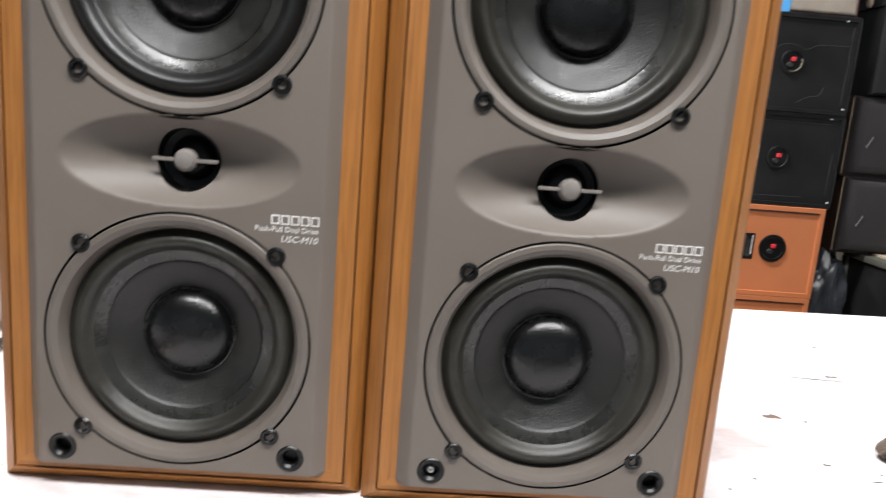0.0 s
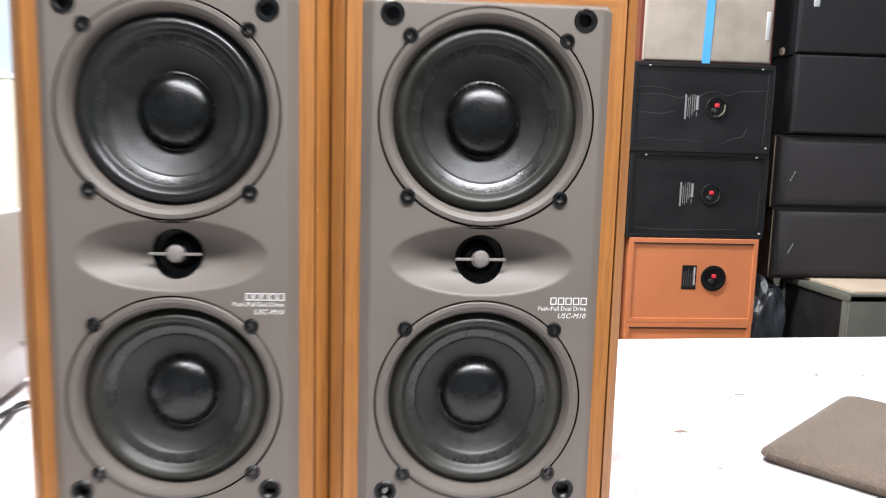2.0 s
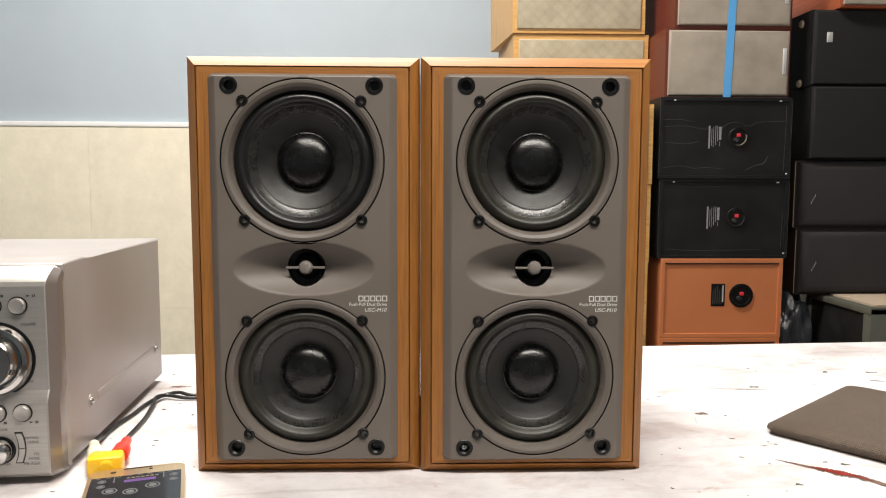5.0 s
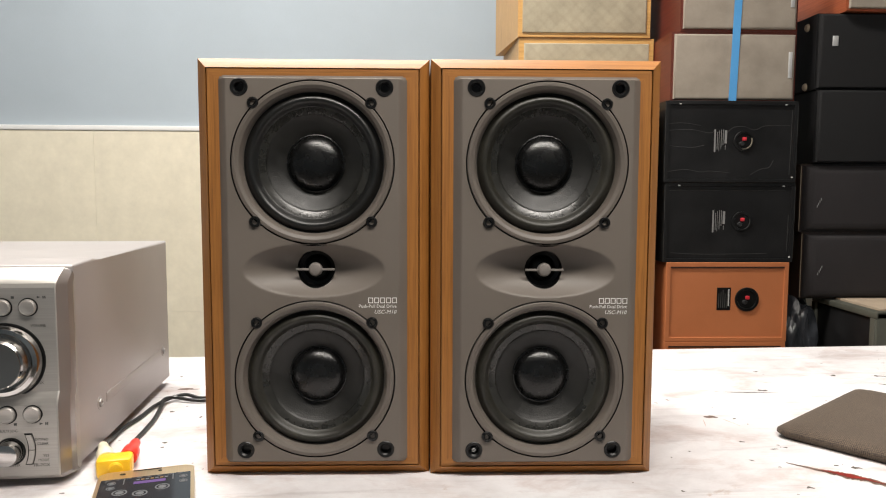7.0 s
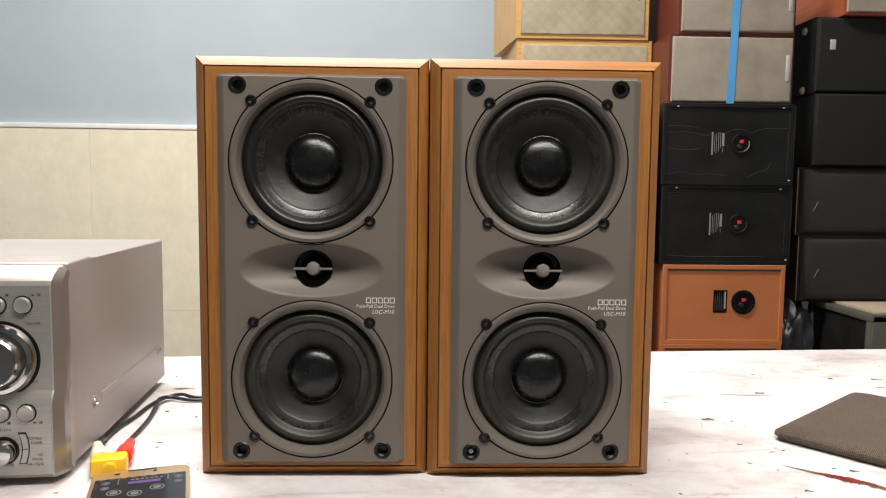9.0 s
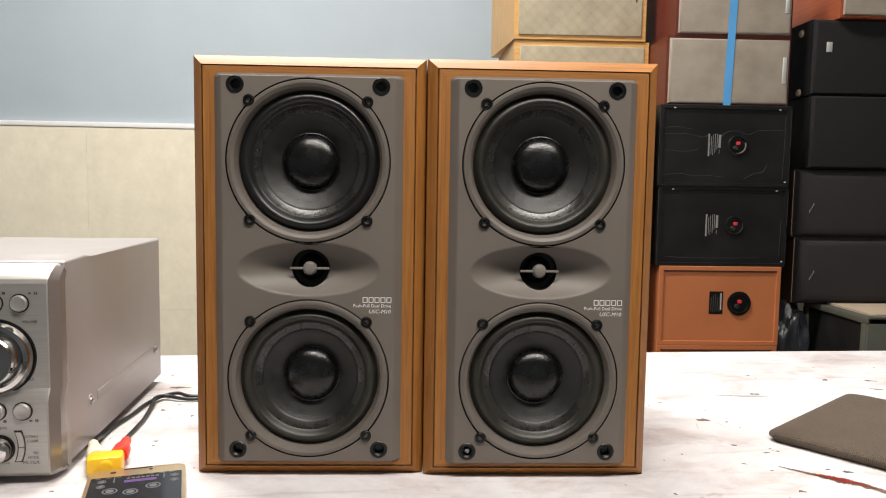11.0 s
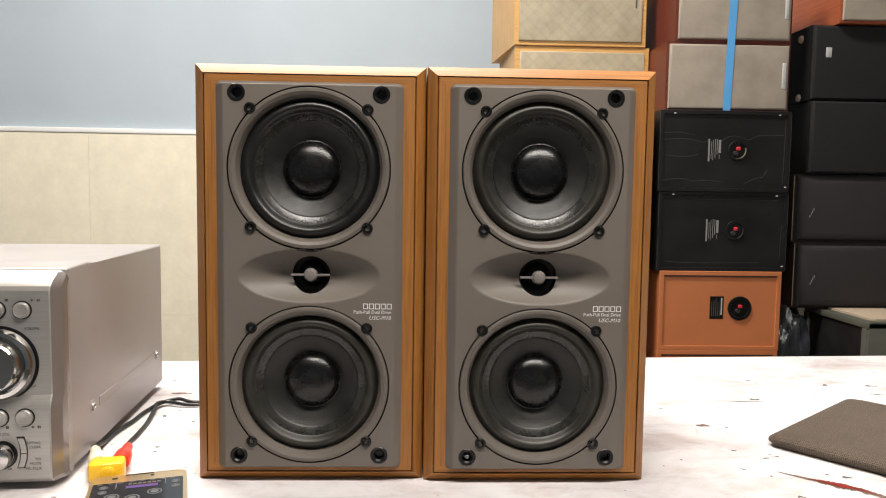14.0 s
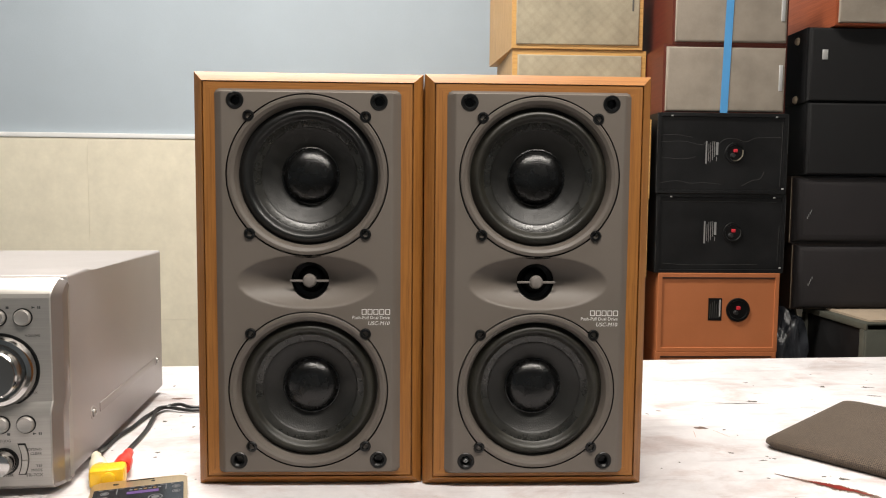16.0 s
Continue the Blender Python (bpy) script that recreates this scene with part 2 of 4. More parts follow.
M = dict(
    oak_z=wood("oak_upright", (0.335, 0.135, 0.027), (0.225, 0.085, 0.016), "z", 0.5, 2.3),
    oak_x=wood("oak_across", (0.335, 0.135, 0.027), (0.225, 0.085, 0.016), "x", 0.5, 2.3),
    baffle=surface("grey_brown_moulding", (0.136, 0.115, 0.097), 0.52, grain=1300, stain=11, vary=0.06, bump=0.22, depth=0.0002),
    frame=surface("driver_frame", (0.120, 0.102, 0.087), 0.46, grain=1600, vary=0.05, bump=0.08, depth=0.0002),
    black=surface("black_plastic", (0.006, 0.006, 0.006), 0.35, vary=0.2, bump=0.1, spec=0.35),
    black_matt=surface("matt_black_plastic", (0.005, 0.005, 0.005), 0.32, vary=0.2, bump=0.05, spec=0.3),
    black_front=cloth("black_cloth", (0.004, 0.004, 0.0045), (0.010, 0.010, 0.011), 900, sheen=0.0),
    black_deep=surface("deep_black_plastic", (0.004, 0.004, 0.004), 0.28, vary=0.2, bump=0.05, spec=0.4),
    label_grey=surface("worn_label", (0.30, 0.30, 0.295), 0.45, metal=0.2),
    rubber=surface("rubber_surround", (0.009, 0.009, 0.0085), 0.36, grain=500, stain=40, vary=0.25, bump=0.1),
    rubber_dusty=surface("dusty_rubber", (0.021, 0.0195, 0.0142), 0.44, grain=420, stain=34, vary=0.45, bump=0.1),
    cone=surface("pulp_cone", (0.0095, 0.009, 0.0076), 0.44, spec=0.5, grain=1000, stain=70, vary=0.4, bump=0.4, depth=0.0005),
    cone_edge=surface("glued_cone_edge", (0.020, 0.0195, 0.017), 0.27, spec=0.55, grain=420, stain=60, vary=0.4, bump=0.3, depth=0.0004),
    cap=surface("dust_cap", (0.004, 0.004, 0.004), 0.26, spec=0.5, grain=750, stain=80, vary=0.3, bump=0.42, depth=0.0005),
    dome=surface("tweeter_dome", (0.20, 0.18, 0.165), 0.35, bump=0.05),
    print_white=surface("white_print", (0.78, 0.77, 0.74), 0.5, bump=0),
    print_dark=surface("dark_print", (0.05, 0.05, 0.05), 0.5, bump=0),
    table=table_paint(),
    table_wood=wood("bare_wood", (0.30, 0.20, 0.12), (0.18, 0.11, 0.06), "x", 0.7),
    wall=surface("blue_grey_paint", (0.42, 0.485, 0.54), 0.75, grain=260, stain=2.2, vary=0.05, bump=0.2, depth=0.001),
    tile=surface("cream_tile", (0.83, 0.77, 0.62), 0.35, grain=60, stain=14, vary=0.06, bump=0.03),
    white=surface("white_trim", (0.85, 0.85, 0.84), 0.5, vary=0.04),
    grout=surface("grout", (0.80, 0.745, 0.60), 0.8),
    floor=surface("grey_floor", (0.13, 0.125, 0.115), 0.6, grain=90, stain=3, vary=0.15),
    ceiling=surface("ceiling_white", (0.55, 0.55, 0.53), 0.85, grain=120, vary=0.04),
    silver=brushed("silver_aluminium", (0.41, 0.39, 0.365), 0.42, metal=0.6),
    silver_paint=surface("silver_paint", (0.375, 0.35, 0.34), 0.44, metal=0.35, grain=2500, vary=0.06, bump=0.1, depth=0.0002),
    # glossy silver, its base darkened to carry the cheek's shade
    cheek=surface("shaded_gloss_silver", (0.27, 0.25, 0.24), 0.22, metal=0.5, grain=2500, vary=0.06, bump=0.05),
    red_dim=surface("red_plastic", (0.58, 0.03, 0.045), 0.4, bump=0),
    # dim grey for scuffs, and for light painted on the lower cup's lip
    scuff_and_lit_lip=surface("scuff_and_lit_lip", (0.026, 0.026, 0.025), 0.7, vary=0.6, stain=60),
    chrome=brushed("polished_rim", (0.48, 0.47, 0.46), 0.14, metal=1.0),
    spun=brushed("spun_metal", (0.36, 0.345, 0.33), 0.26, (300, 300, 4), 1.0),
    black_lam=surface("black_laminate", (0.010, 0.010, 0.0105), 0.5, spec=0.25, grain=500, stain=12, vary=0.4, bump=0.15),
    black_edge=surface("black_edging", (0.025, 0.025, 0.025), 0.4, vary=0.3),
    # tan that paints the light on the upper cup's lip
    lit_lip=surface("lit_lip_tan", (0.17, 0.15, 0.11), 0.6, vary=0.5, stain=150),
    scuff=surface("scuffed_grey", (0.11, 0.11, 0.105), 0.6, vary=0.4),
    orange=surface("orange_tan_laminate", (0.49, 0.165, 0.062), 0.5, grain=500, stain=8, vary=0.07, bump=0.1),
    groove_shade=surface("tan_shadow_line", (0.05, 0.02, 0.011), 0.6),
    red_wood=wood("red_mahogany", (0.13, 0.026, 0.014), (0.085, 0.017, 0.009), "y", 0.4),
    red_wood_bright=wood("red_cherry", (0.36, 0.095, 0.038), (0.24, 0.055, 0.022), "y", 0.4),
    pine=wood("yellow_pine", (0.62, 0.36, 0.115), (0.48, 0.25, 0.07), "x", 0.45),
    pine_side=wood("pale_pine", (0.56, 0.35, 0.155), (0.49, 0.30, 0.13), "z", 0.5),
    beige=cloth("beige_cloth", (0.36, 0.315, 0.225), (0.46, 0.41, 0.30), 1100, blotch=14, blotch_dark=0.74, lattice=0.95),
    taupe=cloth("taupe_cloth", (0.30, 0.255, 0.205), (0.38, 0.33, 0.27), 1100, blotch=13, blotch_dark=0.74),
    dark_cloth=cloth("black_brown_cloth", (0.012, 0.0105, 0.011), (0.026, 0.022, 0.024), 900, sheen=0.0),
    grille_cloth=cloth("brown_tweed", (0.014, 0.010, 0.008), (0.140, 0.103, 0.073), 1000, sheen=0.03, blotch=25, blotch_dark=0.85),
    dark_brown=surface("dark_brown_side", (0.03, 0.018, 0.013), 0.4, vary=0.2),
    green_grey=surface("green_grey_paint", (0.078, 0.080, 0.064), 0.55, grain=300, vary=0.12),
    tan_card=surface("tan_board", (0.40, 0.32, 0.235), 0.75, grain=300, vary=0.1),
    blue_tape=surface("blue_tape", (0.10, 0.36, 0.72), 0.35, grain=300, vary=0.05),
    film=film_plastic("dark_film"),
    label=surface("silver_label", (0.65, 0.65, 0.64), 0.35, metal=0.3),
    red=surface("red_plastic", (0.72, 0.045, 0.030), 0.32, vary=0.06, bump=0.03),
    yellow=surface("yellow_plastic", (0.88, 0.52, 0.02), 0.32, vary=0.06, bump=0.03),
    cream=surface("cream_plastic", (0.80, 0.74, 0.58), 0.35, vary=0.05, bump=0.03),
    cable=surface("black_cable", (0.012, 0.012, 0.012), 0.42, bump=0.1),
    gold=brushed("champagne_gold", (0.72, 0.56, 0.36), 0.3, (300, 4, 300)),
    screen=surface("phone_glass", (0.010, 0.012, 0.016), 0.10, bump=0, vary=0.02),
    stain_red=surface("red_paint_stain", (0.24, 0.022, 0.016), 0.4, grain=200, stain=120, vary=0.4),
    stain_brown=surface("brown_stain", (0.19, 0.125, 0.098), 0.6, grain=200, stain=90, vary=0.4),
    stain_pale=surface("pinkish_stain", (0.56, 0.36, 0.28), 0.6, grain=200, stain=90, vary=0.2),
    chip=surface("grey_chip", (0.13, 0.115, 0.10), 0.7, vary=0.4),
    tube=glow("lamp_diffuser", (1.0, 0.95, 0.86), 6.0),
    screw=surface("steel_screw", (0.36, 0.35, 0.34), 0.35, metal=0.9, bump=0.05),
)


# ---- building helpers ----
def mesh_from(bm, name, mats, smooth=None):
    bmesh.ops.recalc_face_normals(bm, faces=bm.faces)
    me = bpy.data.meshes.new(name)
    bm.to_mesh(me)
    bm.free()
    for m in mats if isinstance(mats, (list, tuple)) else [mats]:
        me.materials.append(m)
    if smooth is not None:
        me.polygons.foreach_set("use_smooth", [True] * len(me.polygons))
        me.set_sharp_from_angle(angle=radians(smooth))
    return me


def part(name, bm, material, parent=None, label="", m=None, smooth=30):
    ob = new(name, mesh_from(bm, name, material, smooth))
    if parent is not None:
        ob.parent = parent
    if m is not None:
        ob.matrix_basis = m
    if label:
        ob["label"] = label
    return ob


def holder(name, m, label, category, group=""):
    ob = new(name)
    ob.empty_display_size = 0.05
    ob.matrix_basis = m
    return tagged(ob, label, category, group)


def box(x0, x1, y0, y1, z0, z1, bevel=0.0, seg=2):
    bm = bmesh.new()
    bmesh.ops.create_cube(bm, size=1, matrix=Matrix.Translation(((x0 + x1) / 2, (y0 + y1) / 2, (z0 + z1) / 2)) @ Matrix.Diagonal((x1 - x0, y1 - y0, z1 - z0, 1)))
    if bevel:
        bmesh.ops.bevel(bm, geom=bm.edges[:], offset=bevel, segments=seg, affect="EDGES", profile=0.5)
    return bm


def lathe(profile, seg=64, closed=False):
    """Turns (radius, depth) points round the local y axis."""
    bm = bmesh.new()
    rings = []
    for r, d in profile:
        if r < 1e-6:
            rings.append([bm.verts.new((0, d, 0))])
        else:
            rings.append([bm.verts.new((r * math.cos(2 * math.pi * i / seg), d, r * math.sin(2 * math.pi * i / seg))) for i in range(seg)])
    for a, b in zip(rings, rings[1:]):
        for i in range(seg):
            j = (i + 1) % seg
            if len(a) == 1:
                bm.faces.new((a[0], b[i], b[j]))
            elif len(b) == 1:
                bm.faces.new((a[i], b[0], a[j]))
            else:
                bm.faces.new((a[i], a[j], b[j], b[i]))
    return bm


def rect_loops(loops, cap_first=True, cap_last=True, mat_of=None):
    """Skins rectangles (x0, x1, z0, z1, y), one after another."""
    bm = bmesh.new()
    rings = [[bm.verts.new((x, y, z)) for x, z in ((x0, z0), (x1, z0), (x1, z1), (x0, z1))] for x0, x1, z0, z1, y in loops]
    for k, (a, b) in enumerate(zip(rings, rings[1:])):
        for i in range(4):
            f = bm.faces.new((a[i], a[(i + 1) % 4], b[(i + 1) % 4], b[i]))
            if mat_of:
                f.material_index = mat_of(k, i)
    if cap_first:
        bm.faces.new(rings[0][::-1])
    if cap_last:
        bm.faces.new(rings[-1])
    return bm


def prism(outline, z0, z1, bevel=0.0):
    """A plate with the plan outline [(x, y), ...]."""
    bm = bmesh.new()
    lo = [bm.verts.new((x, y, z0)) for x, y in outline]
    hi = [bm.verts.new((x, y, z1)) for x, y in outline]
    n = len(lo)
    for i in range(n):
        bm.faces.new((lo[i], lo[(i + 1) % n], hi[(i + 1) % n], hi[i]))
    bm.faces.new(lo[::-1])
    bm.faces.new(hi)
    if bevel:
        bmesh.ops.bevel(bm, geom=bm.edges[:], offset=bevel, segments=2, affect="EDGES", profile=0.5)
    return bm


def sweep(points, radius, seg=10, steps=10):
    """A round cable along a smooth line through the points."""
    p = [Vector(q) for q in points]
    p = [p[0] * 2 - p[1]] + p + [p[-1] * 2 - p[-2]]
    line = []
    for a, b, c, d in zip(p, p[1:], p[2:], p[3:]):
        for s in range(steps):
            t = s / steps
            line.append(0.5 * (2 * b + (c - a) * t + (2 * a - 5 * b + 4 * c - d) * t * t + (3 * b - a - 3 * c + d) * t ** 3))
    line.append(p[-2])
    bm = bmesh.new()
    rings = []
    for i, q in enumerate(line):
        d = (line[min(i + 1, len(line) - 1)] - line[max(i - 1, 0)]).normalized()
        side = d.cross(Vector((0, 0, 1)))
        side = side.normalized() if side.length > 1e-4 else Vector((1, 0, 0))
        up = side.cross(d)
        rings.append([bm.verts.new(q + radius * (math.cos(2 * math.pi * k / seg) * side + math.sin(2 * math.pi * k / seg) * up)) for k in range(seg)])
    for a, b in zip(rings, rings[1:]):
        for k in range(seg):
            bm.faces.new((a[k], a[(k + 1) % seg], b[(k + 1) % seg], b[k]))
    bm.faces.new(rings[0][::-1])
    bm.faces.new(rings[-1])
    return bm


def lettering(name, text, size, material, parent, m, align="RIGHT", stretch=1.0, shear=0.0):
    """Flat letters in the local x-z plane, facing -y."""
    cu = bpy.data.curves.new(name, "FONT")
    cu.body, cu.size, cu.align_x, cu.extrude, cu.shear, cu.resolution_u = text, size, align, 0.00004, shear, 2
    tmp = bpy.data.objects.new(name, cu)
    scene.collection.objects.link(tmp)
    me = bpy.data.meshes.new_from_object(tmp.evaluated_get(bpy.context.evaluated_depsgraph_get()))
    bpy.data.objects.remove(tmp)
    me.materials.clear()
    me.materials.append(material)
    me.transform(pose(0, 0, 0, 90) @ Matrix.Diagonal((stretch, 1, 1, 1)))
    ob = new(name, me)
    ob.parent = parent
    ob.matrix_basis = m
    return ob


# ---- the room ----
def structure(name, bm, mat, label="", m=None):
    return tagged(part(name, bm, mat, None, label, m), kind="structure")


WALL_M = pose(-1.0, 1.84, 0, 0, 0, 2.0)
structure("floor", box(-3.2, 3.4, -3.2, 2.9, -0.1, 0.0), M["floor"])
structure("ceiling", box(-3.2, 3.4, -3.2, 2.9, 2.7, 2.8), M["ceiling"])
wall_back = structure("wall_north", box(-2.2, 4.4, 0.012, 0.16, 0, 2.7), M["wall"], "blue-grey painted wall above cream tiles", WALL_M)
structure("wall_west", box(-2.9, -2.8, -3.1, 2.6, 0, 2.7), M["wall"])
structure("wall_east", box(3.1, 3.2, -3.1, 2.6, 0, 2.7), M["wall"])
structure("wall_south", box(-2.8, 3.1, -3.1, -3.0, 0, 2.7), M["wall"])
structure("grout_bed", box(-2.2, 4.4, 0.006, 0.012, 0, 1.168), M["grout"], "", WALL_M)
structure("trim", box(-2.2, 4.4, -0.006, 0.012, 1.168, 1.184, 0.003), M["white"], "white trim strip along the top of the tiles", WALL_M)

for lx, ly, lz, power, turn in LAMPS:
    h = holder("ceiling_light", pose(lx, ly, lz + 0.02, 0, 0, turn), "long white fluorescent ceiling light with a frosted diffuser", "ceiling light", "ceiling lights")
    part("housing", box(-0.64, 0.64, -0.1, 0.1, 0.03, 0.08, 0.006), M["white"], h)
    for rx in (-0.5, 0.5):
        part("rod", box(rx - 0.006, rx + 0.006, -0.006, 0.006, 0.07, 2.70 - lz - 0.02), M["white"], h)
    part("diffuser", box(-0.61, 0.61, -0.085, 0.085, 0.0, 0.03, 0.01), M["tube"], h, "glowing frosted diffuser")


# ---- table ----
TABLE_M = pose(0.0, 0.470, T, 0, 0, 3.3)


def build_table():
    t = holder("table", TABLE_M, "large work table with a worn, stained white painted board top", "table")
    part("tabletop", box(-1.15, 1.25, -0.625, 0.0, -0.032, 0.0, 0.003, 3), M["table"], t, "worn white painted top")
    for y in (-0.06, -0.565):
        part("apron", box(-1.08, 1.18, y - 0.012, y + 0.012, -0.13, -0.032, 0.002), M["table_wood"], t)
    for x in (-1.08, 1.18):
        for y in (-0.06, -0.565):
            part("leg", box(x - 0.035, x + 0.035, y - 0.035, y + 0.035, -T, -0.032, 0.004), M["table_wood"], t)
    return t


table = build_table()


def blot(name, x, y, lx, ly, rot, mat, parent, seed, n=22, lift=0.0005, label=""):
    """A thin, ragged patch of dried paint lying on the table, at world x and y."""
    rng = random.Random(seed)
    bm = bmesh.new()
    c = bm.verts.new((0, 0, lift))
    ring = []
    for i in range(n):
        a = 2 * math.pi * i / n
        k = rng.uniform(0.30, 1.15)
        ring.append(bm.verts.new((lx * k * math.cos(a), ly * k * math.sin(a), lift * 0.3)))
    for i in range(n):
        bm.faces.new((c, ring[i], ring[(i + 1) % n]))
    ob = part(name, bm, mat, parent, label, TABLE_M.inverted() @ pose(x, y, T, 0, 0, rot))
    return ob


# ---- the pair of two-woofer loudspeakers ----
LIFT = 0.0022    # thickness of the base board below the front panel's datum
W, H, D = 0.190, 0.347 + LIFT, 0.235
WOOFERS = (0.262, 0.0825)
TWEETER = 0.174


def cabinet_mesh():
    def inset(i, y):
        return (-W / 2 + i, W / 2 - i, i, H - i, y)
    loops = [inset(0, D), inset(0, 0.0140), inset(0.0005, 0.0132), inset(0.0076, 0.0067), inset(0.0081, 0.0062),
             inset(0.0082, 0.0100), inset(0.0090, 0.0100), inset(0.0092, 0.0066), inset(0.0200, 0.0066), inset(0.0202, 0.060)]
    return rect_loops(loops, mat_of=lambda k, i: 1 if i in (0, 2) else 0)


def horn_depth(x, z):
    """Depth of the elliptical horn round the tweeter."""
    return 0.0160 * np.clip(1 - (x / 0.0580) ** 2 - (z / 0.0222) ** 2, 0, 1) ** 1.0


def baffle_mesh():
    """Moulded front: bevelled rim, a shallow elliptical horn, and openings for the drivers."""
    x0, x1, z0, z1 = -0.0765, 0.0765, 0.0098, 0.3325
    nx, nz = 154, 322
    xs, zs = np.linspace(x0, x1, nx + 1), np.linspace(z0, z1, nz + 1)
    X, Z = np.meshgrid(xs, zs)
    X, Z = X.copy(), Z.copy()
    holes = [(0, z, 0.0667) for z in WOOFERS] + [(0, TWEETER, 0.0158)] + [(sx * 0.0585, z, 0.0066) for sx in (-1, 1) for z in (0.0225, 0.3225)]
    for cx, cz, r in holes:
        d = np.hypot(X - cx, Z - cz)
        near = np.abs(d - r) < 0.00072
        k = np.where(near, r / np.maximum(d, 1e-6), 1)
        X, Z = cx + (X - cx) * k, cz + (Z - cz) * k
    Zt = Z - TWEETER
    s = np.sqrt((X / 0.0575) ** 2 + (Zt / 0.0220) ** 2)
    slope = np.sqrt((X / 0.0575 ** 2) ** 2 + (Zt / 0.0220 ** 2) ** 2) / np.maximum(s, 1e-6)
    k = np.where(np.abs(s - 1) / np.maximum(slope, 1e-6) < 0.00055, 1 / np.maximum(s, 1e-6), 1)
    X, Z = X * k, TWEETER + Zt * k
    dish = horn_depth(X, Z - TWEETER)
    side = np.maximum(0, np.abs(X) - 0.0695) / 0.0070
    top = np.maximum(0, np.maximum(Z - 0.3300, 0.0123 - Z)) / 0.0025
    rim = np.clip(np.maximum(0.0064 * side ** 1.15, 0.0064 * top ** 1.6), 0, 0.0066)
    Y = dish + rim
    rc = 0.005

    def outside(x, z):
        qx, qz = np.abs(x) - x1 + rc, np.abs(z - (z0 + z1) / 2) - (z1 - z0) / 2 + rc
        return np.hypot(np.maximum(qx, 0), np.maximum(qz, 0)) - rc
    Y = np.maximum(Y, np.clip(0.0064 + 1.2 * outside(X, Z), 0, 0.0066) * (outside(X, Z) > -0.0025))
    bm = bmesh.new()
    vs = [[bm.verts.new((X[j, i], Y[j, i], Z[j, i])) for i in range(nx + 1)] for j in range(nz + 1)]
    for j in range(nz):
        for i in range(nx):
            q = (vs[j][i], vs[j][i + 1], vs[j + 1][i + 1], vs[j + 1][i])
            mx, mz = sum(v.co.x for v in q) / 4, sum(v.co.z for v in q) / 4
            if outside(mx, mz) > 0 or any(math.hypot(mx - cx, mz - cz) < r for cx, cz, r in holes):
                continue
            bm.faces.new(q)
    bmesh.ops.delete(bm, geom=[v for v in bm.verts if not v.link_faces], context="VERTS")
    return bm


def roll_profile(r0, r1, y, height, n=10):
    return [(r0 + (r1 - r0) * i / n, y - height * math.sin(math.pi * i / n)) for i in range(n + 1)]


def add_screw(parent, x, y, z, r):
    part("screw", lathe([(0, 0.0010), (r * 0.44, 0.0010), (r * 0.48, -0.0012), (r * 0.60, -0.0020), (r * 0.84, -0.0019), (r, -0.0010), (r, 0.003)], 24), M["black_deep"], parent, "", pose(x, y, z))


def add_woofer(sp, z, dusty):
    frame_ = part("woofer", lathe([(0.0656, 0.004), (0.0655, -0.0003), (0.0649, -0.0009), (0.0626, -0.0011), (0.0600, 0.0003), (0.0580, 0.0042), (0.0574, 0.0085)], 96),
                  M["frame"], sp, "woofer in a grey-brown ring with a black cone", pose(0, 0, z))
    part("groove_ring", lathe([(0.0680, 0.0010), (0.0668, 0.0018), (0.0660, 0.0030), (0.0640, 0.0032)], 96), M["black"], frame_)
    roll = [(0.0576, 0.0080)] + roll_profile(0.0568, 0.0462, 0.0080, 0.0050) + [(0.0456, 0.0084)]
    part("surround", lathe(roll, 96), M["rubber_dusty"] if dusty else M["rubber"], frame_, "rolled rubber surround")
    part("cone_edge", lathe([(0.0458, 0.0083), (0.0444, 0.0089), (0.0408, 0.0107), (0.0394, 0.0117)], 96), M["cone_edge"], frame_, "glossy glued edge of the cone")
    part("cone", lathe([(0.0400, 0.0110), (0.0393, 0.0118), (0.0386, 0.0124), (0.0330, 0.0150), (0.0262, 0.0182), (0.0210, 0.0206)], 96), M["cone"], frame_, "matt black paper cone")
    cap = [(0.0232, 0.0196), (0.0225, 0.0184)] + [(0.0222 * math.cos(a), 0.0182 - 0.0100 * math.sin(a)) for a in np.linspace(0.06, math.pi / 2, 14)[:-1]] + [(0, 0.0082)]
    part("glue_ring", lathe([(0.0246, 0.0192), (0.0242, 0.0184), (0.0234, 0.0181), (0.0222, 0.0186)], 72), M["cap"], frame_)
    part("dust_cap", lathe(cap, 72), M["cap"], frame_, "domed black dust cap")
    for sx in (-1, 1):
        for sz in (-1, 1):
            add_screw(frame_, sx * 0.0475, 0.0, sz * 0.0480, 0.0047)


